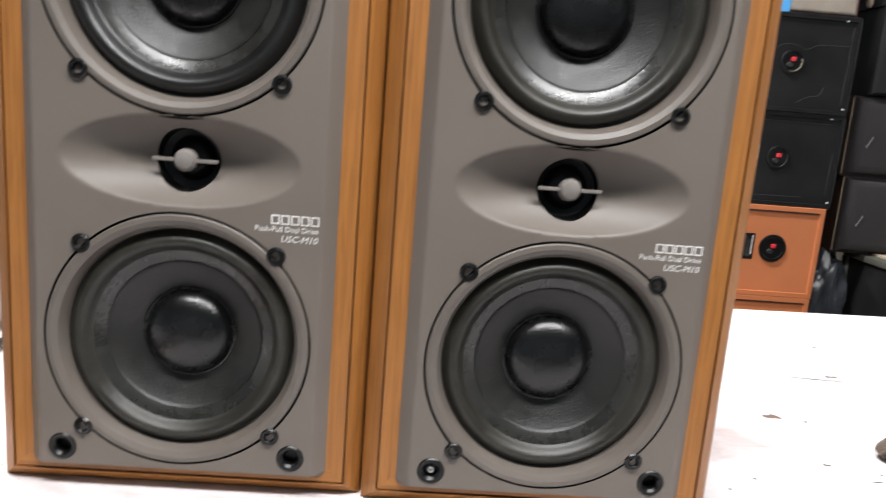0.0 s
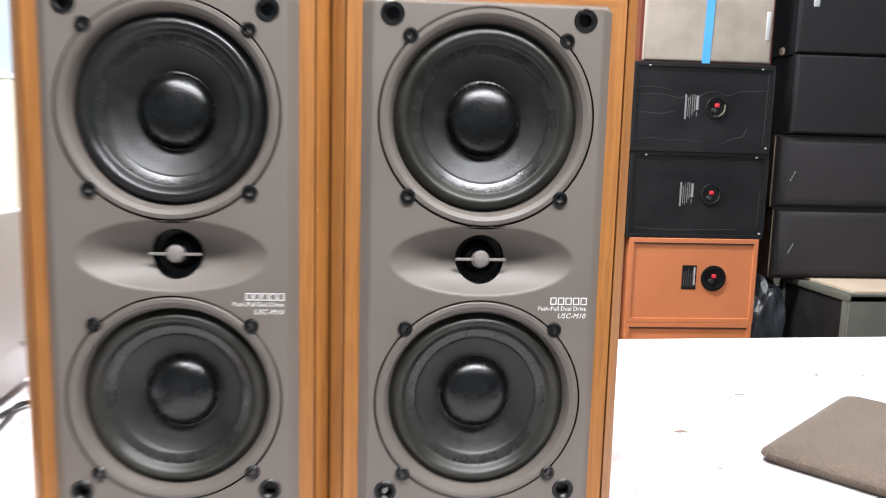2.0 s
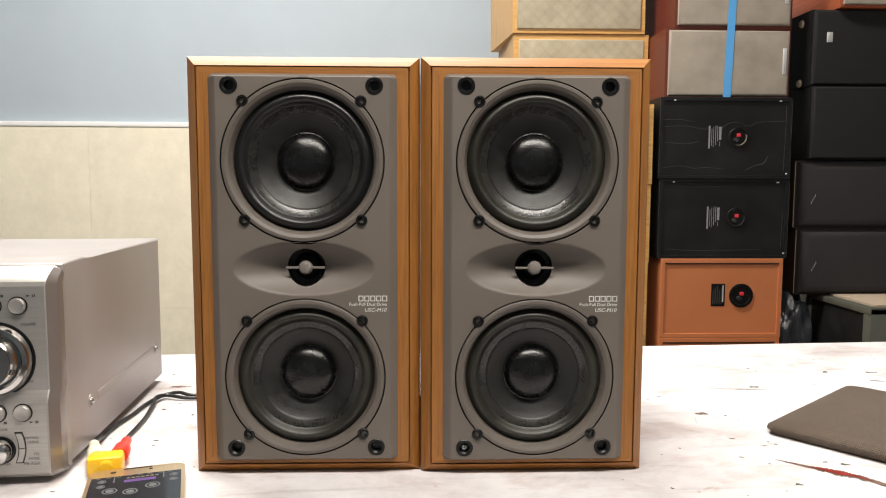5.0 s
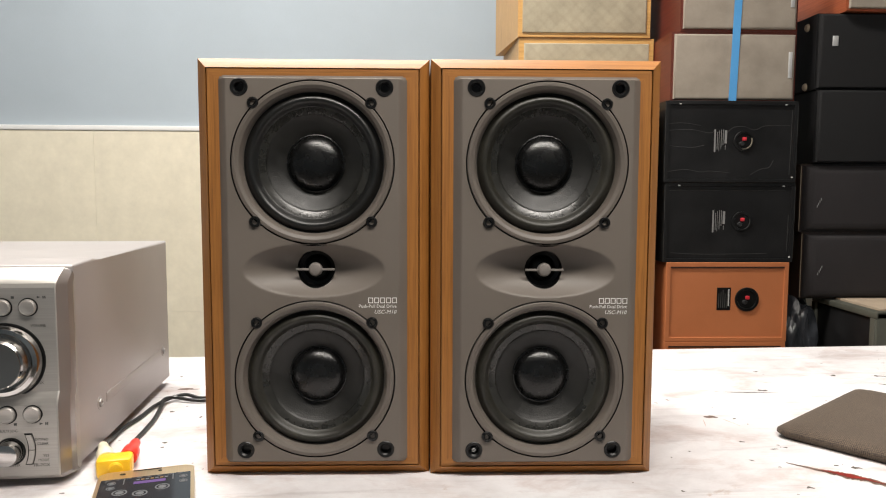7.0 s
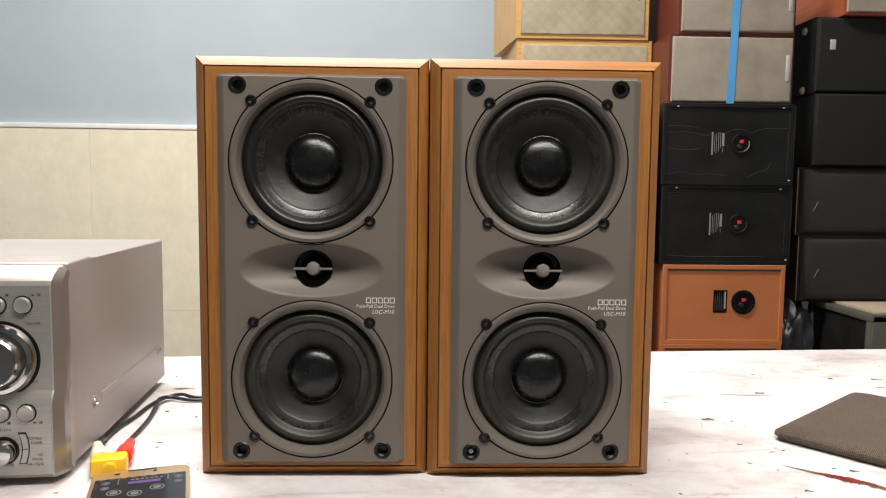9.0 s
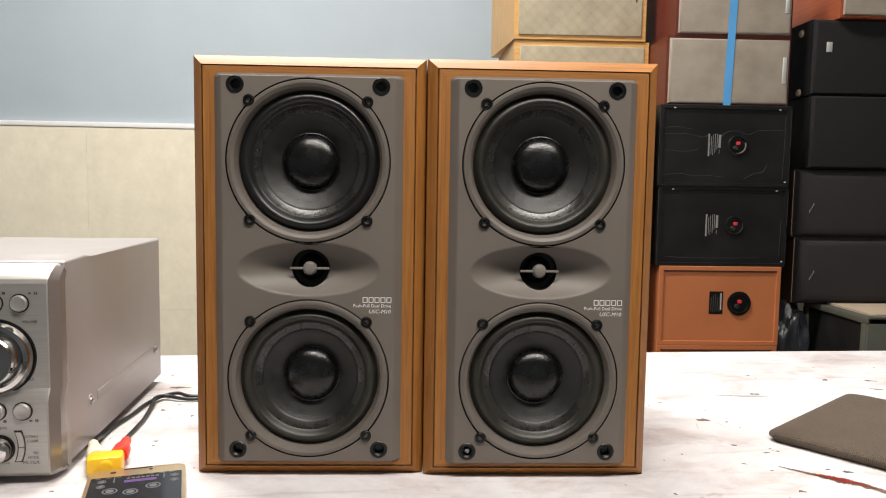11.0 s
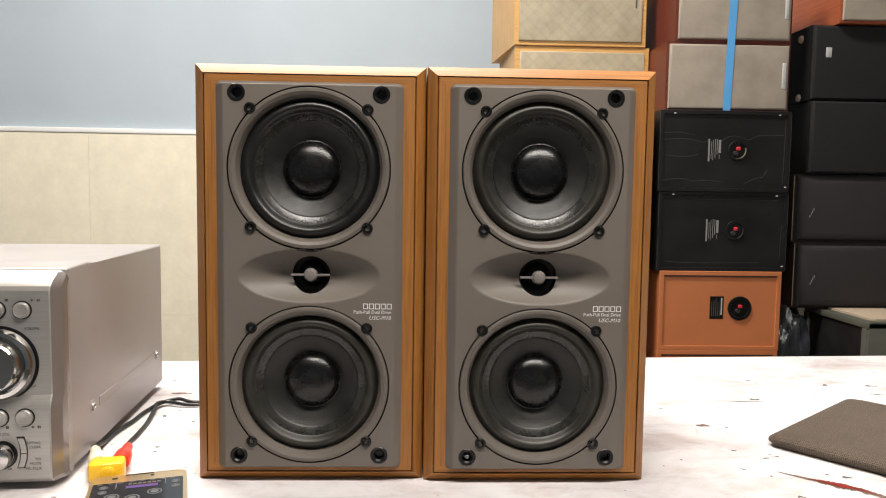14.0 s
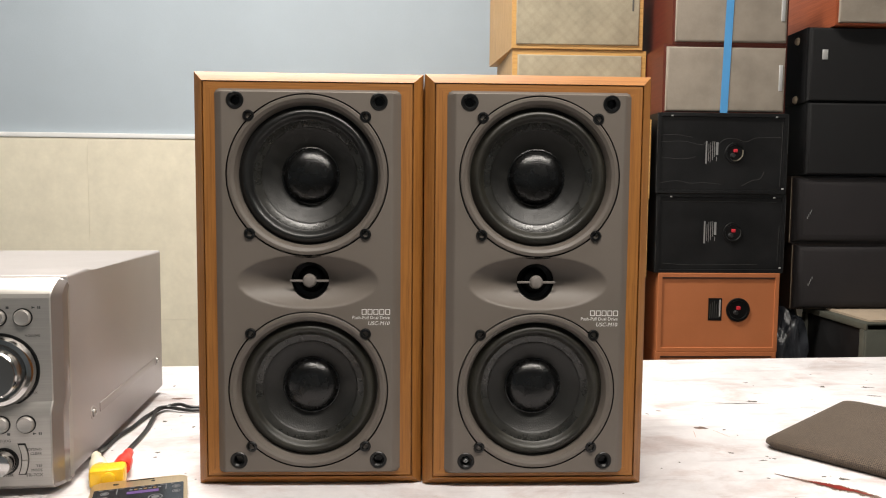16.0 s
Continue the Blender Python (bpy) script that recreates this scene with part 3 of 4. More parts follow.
def add_tweeter(sp):
    bm = bmesh.new()
    seg, rings = 64, []
    for r, d in ((0.0159, None), (0.0156, 0.0150), (0.0150, 0.0210), (0.0100, 0.0232)):
        ring = []
        for i in range(seg):
            a = 2 * math.pi * i / seg
            x, z = r * math.cos(a), r * math.sin(a)
            ring.append(bm.verts.new((x, float(horn_depth(x, z)) + 0.0002 if d is None else d, z)))
        rings.append(ring)
    for p, q in zip(rings, rings[1:]):
        for i in range(seg):
            bm.faces.new((p[i], p[(i + 1) % seg], q[(i + 1) % seg], q[i]))
    bm.faces.new(rings[-1])
    t = part("tweeter", bm, M["black"], sp, "small tweeter in a round black well", pose(0, 0, TWEETER))
    part("dome", lathe([(0.0115, 0.0225)] + [(0.0108 * math.cos(a), 0.0225 - 0.007 * math.sin(a)) for a in np.linspace(0.1, 1.5, 8)] + [(0, 0.0155)], 48), M["black"], t)
    part("phase_plug", lathe([(0.0046, 0.0150), (0.0058, 0.0105), (0.0056, 0.0075), (0.0042, 0.0055), (0.0020, 0.0048), (0, 0.0047)], 40), M["dome"], t, "rounded grey-brown phase plug")
    for sx in (-1, 1):
        part("bridge", box(min(sx * 0.0045, sx * 0.0160), max(sx * 0.0045, sx * 0.0160), 0.0070, 0.0092, -0.0009, 0.0009, 0.0004), M["dome"], t)


def emblem(sp):
    """The maker's mark as five plain white blocks, and the two lines below it."""
    def mark(x):
        w_, h_, t_ = 0.0040, 0.0046, 0.00055
        z = 0.1468
        bm = rect_loops([(x, x + w_, z, z + h_, 0.0002), (x, x + w_, z, z + h_, -0.0001), (x + t_, x + w_ - t_, z + t_, z + h_ - t_, -0.0001), (x + t_, x + w_ - t_, z + t_, z + h_ - t_, 0.0002)], False, False)
        return bm
    e = part("emblem", mark(0.0445), M["print_white"], sp, "white printed maker's mark as plain blocks")
    for k in range(1, 5):
        part("mark", mark(0.0445 + k * 0.0049), M["print_white"], e)
    lettering("caption", "Push-Pull Dual Drive", 0.0039, M["print_white"], sp, pose(0.0680, -0.0001, 0.1430), "RIGHT", 0.96)
    lettering("model_text", "USC-M10", 0.0046, M["print_white"], sp, pose(0.0675, -0.0001, 0.1380), "RIGHT", 1.0, 0.25)


def build_speaker(m, label, dusty):
    sp = holder("loudspeaker", m, label, "loudspeaker", "pair of loudspeakers")
    part("cabinet", cabinet_mesh(), [M["oak_z"], M["oak_x"]], sp, "oak veneer cabinet with a bevelled front edge")
    part("baffle", baffle_mesh(), M["baffle"], sp, "moulded grey-brown front panel", smooth=50)
    for z in WOOFERS:
        add_woofer(sp, z, dusty or z < 0.15)
    add_tweeter(sp)
    for sx in (-1, 1):
        for z in (0.0225, 0.3225):
            k = part("grille_socket", lathe([(0.0072, 0.001), (0.0072, -0.0002), (0.0066, -0.0008), (0.0050, -0.0007), (0.0038, 0.0006), (0.0036, 0.006), (0, 0.0062)], 32), M["black_matt"], sp, "", pose(sx * 0.0585, 0, z))
            if dusty and sx < 0 and z < 0.1:
                part("peg", lathe([(0.0020, 0.005), (0.0019, 0.0012), (0.0012, 0.0006), (0.0006, 0.0018), (0, 0.0018)], 16), M["label_grey"], k, "broken white peg left in the socket")
    emblem(sp)
    for c in sp.children:
        if c.name.split(".")[0] != "cabinet":
            c.location.z += LIFT
    return sp


build_speaker(pose(-0.0963, 0.0045, T, 0, 0, -0.2), "oak bookshelf loudspeaker with two woofers on the white table", False)
build_speaker(pose(0.0948, 0.0, T), "oak bookshelf loudspeaker with a broken peg in its lower socket", True)


# ---- the amplifier ----
def build_amp():
    a = holder("receiver", pose(-0.2965, 0.0, T, 0, 0, 4.5), "silver compact stereo receiver with a large round volume knob", "stereo receiver")
    w = 0.205
    # cover: tall rear part with a sloping step towards the front panel
    side = [(0.018, 0.006), (0.310, 0.006), (0.310, 0.1755), (0.085, 0.1755), (0.066, 0.1785), (0.018, 0.1770)]
    bm = bmesh.new()
    lo = [bm.verts.new((-w, y, z)) for y, z in side]
    hi = [bm.verts.new((0, y, z)) for y, z in side]
    n = len(side)
    for i in range(n):
        bm.faces.new((lo[i], lo[(i + 1) % n], hi[(i + 1) % n], hi[i]))
    bm.faces.new(lo[::-1])
    bm.faces.new(hi)
    bmesh.ops.bevel(bm, geom=bm.edges[:], offset=0.0022, segments=3, affect="EDGES", profile=0.5)
    cover = part("cover", bm, M["silver_paint"], a, "silver painted metal cover")
    # front panel: curved top, chamfered cheek, lower half set slightly forward
    prof = [(0.020, 0.004), (-0.004, 0.004), (-0.0085, 0.008), (-0.0085, 0.066), (-0.0065, 0.071), (-0.0035, 0.076), (-0.0035, 0.1610), (-0.0020, 0.1645), (0.003, 0.1690), (0.012, 0.1735), (0.020, 0.1760)]
    bm = bmesh.new()
    cols = []
    for x, push in ((0.0000, 0.020), (-0.0010, 0.0110), (-0.0062, 0.0008), (-0.0072, 0.0), (-w + 0.0095, 0.0), (-w + 0.0085, 0.0008), (-w, 0.016)):
        cols.append([bm.verts.new((x, min(y + push, 0.020), z)) for y, z in prof])
    for j, (c, d) in enumerate(zip(cols, cols[1:])):
        for i in range(len(prof) - 1):
            bm.faces.new((c[i], c[i + 1], d[i + 1], d[i])).material_index = 1 if j < 2 else 0
    bm.faces.new(cols[0])
    bm.faces.new(cols[-1][::-1])
    panel = part("front_panel", bm, [M["silver"], M["cheek"]], a, "brushed silver front panel", smooth=20)

    def button(x, z, y, r, mat="silver"):
        b = part("button", lathe([(r, 0.002), (r, -0.0022), (r * 0.86, -0.0034), (r * 0.74, -0.0030), (0, -0.0028)], 36), M[mat], panel, "", pose(x, y, z))
        part("button_ring", lathe([(r * 1.16, 0.001), (r * 1.14, -0.0006), (r * 1.01, -0.0006), (r * 1.0, 0.001)], 36), M["black"], b)

    for x in (-0.0275, -0.0470, -0.0665):
        button(x, 0.1455, -0.0035, 0.0066)
    for x in (-0.0255, -0.0450, -0.0645):
        button(x, 0.0590, -0.0085, 0.0066)
    knob = part("volume_knob", lathe([(0.0292, 0.002), (0.0290, -0.004), (0.0272, -0.0075), (0.0240, -0.0085), (0.0222, -0.0075), (0.0205, -0.0120), (0.0198, -0.0150), (0.0186, -0.0162), (0, -0.0150)], 96),
                [M["chrome"]], panel, "large polished round volume knob", pose(-0.0465, -0.0035, 0.1020))
    part("knob_face", lathe([(0.0185, -0.0160), (0.0182, -0.0168), (0, -0.0158)], 72), M["spun"], knob, "spun metal knob face")
    part("knob_ring", lathe([(0.0312, 0.001), (0.0308, -0.0007), (0.0293, -0.0007), (0.0292, 0.001)], 96), M["black"], knob)
    jog = part("jog_knob", lathe([(0.0098, 0.002), (0.0096, -0.0085), (0.0088, -0.0105), (0.0070, -0.0112), (0, -0.0108)], 48), M["chrome"], panel, "polished jog knob", pose(-0.0435, -0.0085, 0.0285))
    part("jog_ring", lathe([(0.0118, 0.001), (0.0114, -0.0006), (0.0100, -0.0006), (0.0099, 0.001)], 48), M["black"], jog)
    for z0, z1, s in ((0.0303, 0.0420, 1), (0.0185, 0.0296, -1)):
        bm = bmesh.new()
        ring = []
        for k in range(7):
            t_ = k / 6
            z = z0 + (z1 - z0) * t_
            bow = 0.0026 * (1 - ((z - 0.0303) / 0.0120) ** 2)
            ring.append([bm.verts.new((-0.0292 + bow + dx, y, z)) for dx, y in ((-0.0021, 0.001), (-0.0021, -0.0018), (0.0021, -0.0018), (0.0021, 0.001))])
        for c, d in zip(ring, ring[1:]):
            for i in range(3):
                bm.faces.new((c[i], c[i + 1], d[i + 1], d[i]))
        bm.faces.new(ring[0])
        bm.faces.new(ring[-1][::-1])
        part("rocker_button", bm, M["silver"], panel, "", pose(0, -0.0085, 0))
    part("rocker_bezel", prism([(-0.0297 + 0.0030 * math.cos(a) + (0.0026 * (1 - (s_ * 0.0138 / 0.0135) ** 2) if abs(s_) < 0.98 else 0), s_ * 0.0130) for a, s_ in [(math.pi, k / 5) for k in range(-5, 6)] + [(0, k / 5) for k in range(5, -6, -1)]], 0.0, 0.0004), M["black"], panel, "", pose(0, -0.0085, 0.0303, 90))
    P1, P2 = -0.0037, -0.0087
    dark = M["print_dark"]
    for txt, size, x, y, z, al in (("VOLUME", 0.0030, -0.0145, P1, 0.1295, "RIGHT"), ("MAX", 0.0030, -0.0180, P1, 0.0825, "RIGHT"),
                                   ("MULTI JOG", 0.0031, -0.0375, P2, 0.0445, "RIGHT"), ("EDIT/NO", 0.0030, -0.0142, P2, 0.0370, "RIGHT"), ("CLEAR", 0.0030, -0.0142, P2, 0.0335, "RIGHT"),
                                   ("YES", 0.0030, -0.0142, P2, 0.0235, "RIGHT"), ("MODE", 0.0030, -0.0142, P2, 0.0198, "RIGHT"),
                                   ("PUSH TO ENTER", 0.0028, -0.0365, P2, 0.0160, "RIGHT"), ("FR-7GX", 0.0038, -0.0138, P2, 0.0155, "RIGHT")):
        lettering("panel_text", txt, size, dark, panel, pose(x, y, z), al)
    for z, y in ((0.1535, P1), (0.0510, P2)):
        for x in (-0.0142, -0.0156):
            part("pause_mark", box(x - 0.0005, x + 0.0003, y - 0.0001, y + 0.0002, z - 0.0011, z + 0.0011), dark, panel)
        tri = prism([(-0.0205, -0.0010), (-0.0205, 0.0010), (-0.0178, 0.0)], 0, 0.0002)
        part("play_mark", tri, dark, panel, "", pose(0, y + 0.0001, z, 90))
        part("stop_mark", box(-0.0402, -0.0380, y - 0.0001, y + 0.0002, z - 0.0010, z + 0.0010), dark, panel)
    part("max_mark", lathe([(0, -0.0001), (0.0007, -0.0001), (0.0007, 0.0003)], 12), dark, panel, "", pose(-0.0258, P1, 0.0836))
    for y, z in ((0.068, 0.045), (0.282, 0.045)):
        s = part("cover_screw", lathe([(0, -0.0012), (0.0016, -0.0012), (0.0020, -0.0022), (0.0036, -0.0018), (0.0040, 0.0004)], 24), M["screw"], cover, "", pose(0.0002, y, z, 0, 0, 90))
        part("screw_dimple", lathe([(0.0044, -0.0004), (0.0062, -0.0002), (0.0064, 0.0004)], 24), M["silver_paint"], s)
    part("pressed_rib", box(-0.0020, 0.0008, 0.085, 0.272, 0.0405, 0.0495, 0.0007, 3), M["silver_paint"], cover)
    for x in (-0.03, -w + 0.03):
        for y in (0.045, 0.275):
            part("foot", lathe([(0.011, 0), (0.012, 0.004), (0.012, 0.0086), (0, 0.0086)], 24), M["black"], a, "", pose(x, y, 0, 90))
    for c in a.children:
        if c.name.split(".")[0] != "foot":
            c.location.z += LIFT
    return a


build_amp()


# ---- plugs, cables and phone ----
def build_adapter():
    a = holder("plug_adapter", pose(-0.2680, 0.0165, T, 0, 0, 16), "yellow audio splitter with a white and a red plug", "cable adapter")
    body = [(-0.0140, -0.011), (0.0130, -0.011), (0.0142, -0.004), (0.0136, 0.010), (-0.0142, 0.010), (-0.0150, -0.004)]
    y = part("body", prism(body, 0.0005, 0.0165, 0.0032), M["yellow"], a, "moulded yellow body")
    part("boss", lathe([(0.0058, 0.002), (0.0058, -0.002), (0.0045, -0.0028), (0, -0.0028)], 28), M["yellow"], y, "", pose(0.001, -0.0105, 0.0085))
    for x, mat, lab, tilt in ((-0.0085, "cream", "cream-white plug", 12), (0.0090, "red", "red plug", -8)):
        part("plug", lathe([(0, 0.0), (0.0072, 0.0), (0.0078, 0.004), (0.0070, 0.013), (0.0050, 0.0165), (0.0044, 0.027), (0.0034, 0.0295), (0, 0.0296)], 28), M[mat], a, lab, pose(x, 0.0095, 0.0100, 8, 0, tilt))
    return a


build_adapter()
Z0 = T + 0.0028
CABLES = (
    [(-0.2905, 0.051, T + 0.014), (-0.299, 0.074, T + 0.009), (-0.305, 0.100, Z0), (-0.306, 0.134, Z0), (-0.303, 0.165, Z0), (-0.302, 0.201, Z0), (-0.294, 0.228, Z0 + 0.001), (-0.278, 0.236, Z0 + 0.003), (-0.252, 0.231, Z0 + 0.001), (-0.180, 0.268, Z0), (-0.090, 0.285, Z0)],
    [(-0.2645, 0.0545, T + 0.014), (-0.273, 0.074, T + 0.008), (-0.281, 0.095, Z0), (-0.283, 0.125, Z0), (-0.286, 0.157, Z0), (-0.292, 0.195, Z0 + 0.002), (-0.295, 0.214, Z0 + 0.004), (-0.287, 0.228, Z0 + 0.002), (-0.252, 0.224, Z0), (-0.180, 0.262, Z0), (-0.090, 0.278, Z0)])
for line in CABLES:
    tagged(part("cable", sweep(line, 0.0020), M["cable"]), "black audio cable lying in a loose curve on the table", "cable", "audio cables")


def rounded(x0, x1, y0, y1, r, n=6):
    pts = []
    for cx, cy, a0 in ((x1 - r, y1 - r, 0), (x0 + r, y1 - r, 90), (x0 + r, y0 + r, 180), (x1 - r, y0 + r, 270)):
        pts += [(cx + r * math.cos(radians(a0 + 90 * k / n)), cy + r * math.sin(radians(a0 + 90 * k / n))) for k in range(n + 1)]
    return pts


def build_phone():
    p = holder("smartphone", pose(-0.2375, 0.0073, T, 0, 0, 17.0), "champagne-gold smartphone lying with its screen lit", "smartphone")
    part("body", prism(rounded(-0.037, 0.037, -0.150, 0.0, 0.006), 0.0003, 0.0083, 0.0012), M["gold"], p, "champagne-gold metal body")
    g = part("screen", prism(rounded(-0.0340, 0.0340, -0.135, -0.0175, 0.0015), 0.0083, 0.0087), M["screen"], p, "dark glossy screen with a mixer display")
    part("earpiece", prism(rounded(-0.011, 0.011, -0.0030, -0.0018, 0.0005), 0.0083, 0.0086), M["black"], p)
    part("sensor", prism(rounded(0.0085, 0.0115, -0.0085, -0.0062, 0.0010), 0.0083, 0.0086), M["black"], p)
    part("lens", prism(rounded(-0.0210, -0.0165, -0.0090, -0.0060, 0.0014), 0.0083, 0.0086), M["black"], p)
    grey, violet, amber = glow("screen_grey", (0.26, 0.26, 0.26), 0.5, 0.1), glow("screen_violet", (0.17, 0.07, 0.30), 0.7, 0.1), glow("screen_amber", (0.45, 0.24, 0.08), 0.5, 0.1)
    part("banner", prism(rounded(-0.0090, 0.0150, -0.0325, -0.0275, 0.0006), 0.0087, 0.0089), violet, g)
    for k in range(7):
        part("banner_bar", prism(rounded(-0.0075 + 0.0036 * k, -0.0049 + 0.0036 * k, -0.0250, -0.0228, 0.0004), 0.0087, 0.0089), amber if k % 2 else grey, g)
    for k in range(8):
        part("status_bar", prism(rounded(-0.0305 + 0.0078 * k, -0.0270 + 0.0078 * k, -0.0200, -0.0190, 0.0004), 0.0087, 0.0089), grey, g)

    def dial(x, y, r):
        bm = lathe([(r, 0), (r, -0.0002), (r * 0.80, -0.0002), (r * 0.80, 0)], 32)
        d = part("dial", bm, grey, g, "", pose(x, y, 0.0087, -90))
        part("dial_face", lathe([(0, -0.0002), (r * 0.55, -0.0002), (r * 0.55, 0)], 24), grey, d)
    for x in (-0.0255, 0.0285):
        for y in (-0.0235, -0.0335):
            dial(x, y - 0.003, 0.0032)
    for x, y in ((-0.0180, -0.0430), (0.0130, -0.0400), (-0.0030, -0.0480)):
        dial(x, y - 0.004, 0.0056)
    for x, y in ((-0.0165, -0.0245), (0.0205, -0.0245)):
        part("slider", prism([(x - 0.0004, y - 0.006), (x + 0.0004, y - 0.006), (x + 0.0004, y + 0.006), (x - 0.0004, y + 0.006)], 0.0087, 0.0089), grey, g)
    return p


build_phone()


# ---- the loose cloth grille ----
def build_grille():
    g = holder("speaker_grille", pose(0.3375, 0.0985, T, 0, 0, -50), "brown tweed speaker grille panel lying flat on the table", "speaker grille")
    # local x runs along the long side, local y along the short side
    pts = rounded(0.0, 0.335, 0.0, 0.216, 0.011, 8)
    bm = bmesh.new()
    cx, cy = 0.1675, 0.108
    rings = []
    for z, k in ((0.0002, 0.006), (0.0055, 0.001), (0.0085, 0.0015), (0.0120, 0.0065), (0.0140, 0.0130), (0.0143, 0.024)):
        ring = []
        for x, y in pts:
            ring.append(bm.verts.new((x + (k if x < cx else -k), y + (k if y < cy else -k), z)))
        rings.append(ring)
    n = len(pts)
    for a, b in zip(rings, rings[1:]):
        for i in range(n):
            bm.faces.new((a[i], a[(i + 1) % n], b[(i + 1) % n], b[i]))
    bm.faces.new(rings[0][::-1])
    bm.faces.new(rings[-1])
    part("cover", bm, M["grille_cloth"], g, "brown woven tweed cover", smooth=60)
    part("backing", prism(rounded(0.012, 0.323, 0.012, 0.204, 0.01), 0.0001, 0.003), M["black"], g)
    return g


build_grille()


# ---- stacks of loudspeakers on the bench ----
bench = holder("bench", pose(0, 0, 0), "low plain wooden bench under the stacked loudspeakers", "bench")
part("bench_top", box(0.05, 1.75, 0.90, 1.72, BENCH - 0.03, BENCH, 0.003), M["table_wood"], bench)
for bx in (0.12, 0.85, 1.68):
    for by in (0.96, 1.66):
        part("leg", box(bx - 0.03, bx + 0.03, by - 0.03, by + 0.03, 0, BENCH - 0.03, 0.003), M["table_wood"], bench)


def back_box(x0, x1, z0, z1, y, depth, kind):
    """A cabinet lying on its side with its back and terminal cup in view."""
    black = kind == "black"
    skin, edge = (M["black_lam"], M["black_edge"]) if black else (M["orange"], M["orange"])
    s = holder("stored_loudspeaker", pose(x0, y, z0), "black loudspeaker on its side showing a scuffed back" if black else "orange-tan loudspeaker on its side showing its plain back", "loudspeaker", "stacked loudspeakers")
    w, h = x1 - x0, z1 - z0
    e = 0.008 if black else 0.010
    rim = rect_loops([(0, w, 0, h, depth), (0, w, 0, h, 0.0012), (0.0012, w - 0.0012, 0.0012, h - 0.0012, 0.0), (e, w - e, e, h - e, 0.0), (e + 0.0005, w - e - 0.0005, e + 0.0005, h - e - 0.0005, 0.0035), (e + 0.02, w - e - 0.02, e + 0.02, h - e - 0.02, 0.0035)])
    part("cabinet", rim, skin, s)
    if black:
        cx, cz, r = w * 0.598, h * 0.515, 0.0235
    else:
        cx, cz, r = w * 0.665, h * 0.535, 0.0285
        # dark strip laid on the panel as the shade of a groove
        part("shadow_line", box(0.0112, w - 0.0112, 0.0006, 0.0034, h - 0.0135, h - 0.0103), M["groove_shade"], s)
    yf = 0.0035
    cup = part("terminal_cup", lathe([(r, 0.0), (r, -0.0030), (r * 0.94, -0.0036), (r * 0.80, -0.0034), (r * 0.74, 0.002), (r * 0.62, 0.016), (0, 0.017)], 48), M["black"], s, "round recessed terminal cup", pose(cx, yf - 0.0002, cz))
    part("cup_well", lathe([(r * 0.79, -0.0030), (r * 0.76, -0.0010), (0, -0.0009)], 48), M["black"], cup)
    part("binding_post", box(-0.0040, 0.0040, -0.0070, 0.0, -0.0040, 0.0040, 0.0008), M["red_dim"], cup, "square red binding post", pose(0.0005, 0, 0.0045))
    part("binding_post", lathe([(0, -0.0085), (0.0044, -0.0085), (0.0052, -0.0070), (0.0052, 0.0)], 20), M["black_edge"], cup, "black binding post", pose(-0.006, 0, -0.0065))
    if black:
        # pale arc puts the light on the lower right lip into colour
        arc = [(r * 0.80 * math.cos(a), -0.0030, r * 0.80 * math.sin(a)) for a in np.linspace(-1.75, 0.35, 9)]
        part("lit_lip", sweep(arc, 0.0018 if z0 > 1.0 else 0.0012, 8, 4), M["lit_lip"] if z0 > 1.0 else M["scuff_and_lit_lip"], cup, "pale arc painted for light on the cup lip")
    lx = cx - r - (0.046 if black else 0.041)
    if black:
        for k, (x, wd, zz, hh) in enumerate(((0.0, 0.0036, 0.0, 0.052), (0.0070, 0.0010, 0.006, 0.040), (0.0112, 0.0008, 0.003, 0.047), (0.0160, 0.0012, 0.008, 0.044), (0.0205, 0.0012, 0.016, 0.036), (0.0245, 0.0055, 0.020, 0.030), (0.0262, 0.0010, 0.006, 0.010))):
            part("label_bar", box(lx + x, lx + x + wd, yf - 0.0005, yf + 0.0004, cz - 0.026 + zz, cz - 0.026 + zz + hh), M["label_grey"], s)
    else:
        lab = part("rating_label", box(lx - 0.002, lx + 0.031, yf - 0.0006, yf + 0.0004, cz - 0.026, cz + 0.028), M["black"], s, "black rating plate")
        for k in range(5):
            part("label_bar", box(lx + 0.002 + k * 0.005, lx + 0.0032 + k * 0.005, yf - 0.0009, yf - 0.0004, cz - 0.020, cz + 0.014 + 0.004 * (k % 3)), M["scuff"], lab)
        part("label_bar", box(lx + 0.0245, lx + 0.0275, yf - 0.0009, yf - 0.0004, cz - 0.016, cz + 0.024), M["label"], lab)
    if black:
        if z0 > 1.0:
            lines = [[(0.01, 0.72), (0.14, 0.73), (0.27, 0.70)], [(0.02, 0.64), (0.20, 0.65), (0.34, 0.61), (0.38, 0.66)], [(0.46, 0.60), (0.52, 0.68), (0.60, 0.69), (0.68, 0.65), (0.76, 0.70), (0.95, 0.71)],
                     [(0.02, 0.13), (0.16, 0.16), (0.27, 0.13), (0.36, 0.14), (0.50, 0.12)], [(0.66, 0.10), (0.74, 0.17), (0.80, 0.19), (0.83, 0.28)], [(0.04, 0.45), (0.20, 0.43), (0.30, 0.46)], [(0.955, 0.10), (0.96, 0.50), (0.962, 0.90)]]
        else:
            lines = [[(0.04, 0.90), (0.40, 0.905), (0.93, 0.90)], [(0.06, 0.12), (0.30, 0.10), (0.80, 0.11)], [(0.955, 0.15), (0.96, 0.60)]]
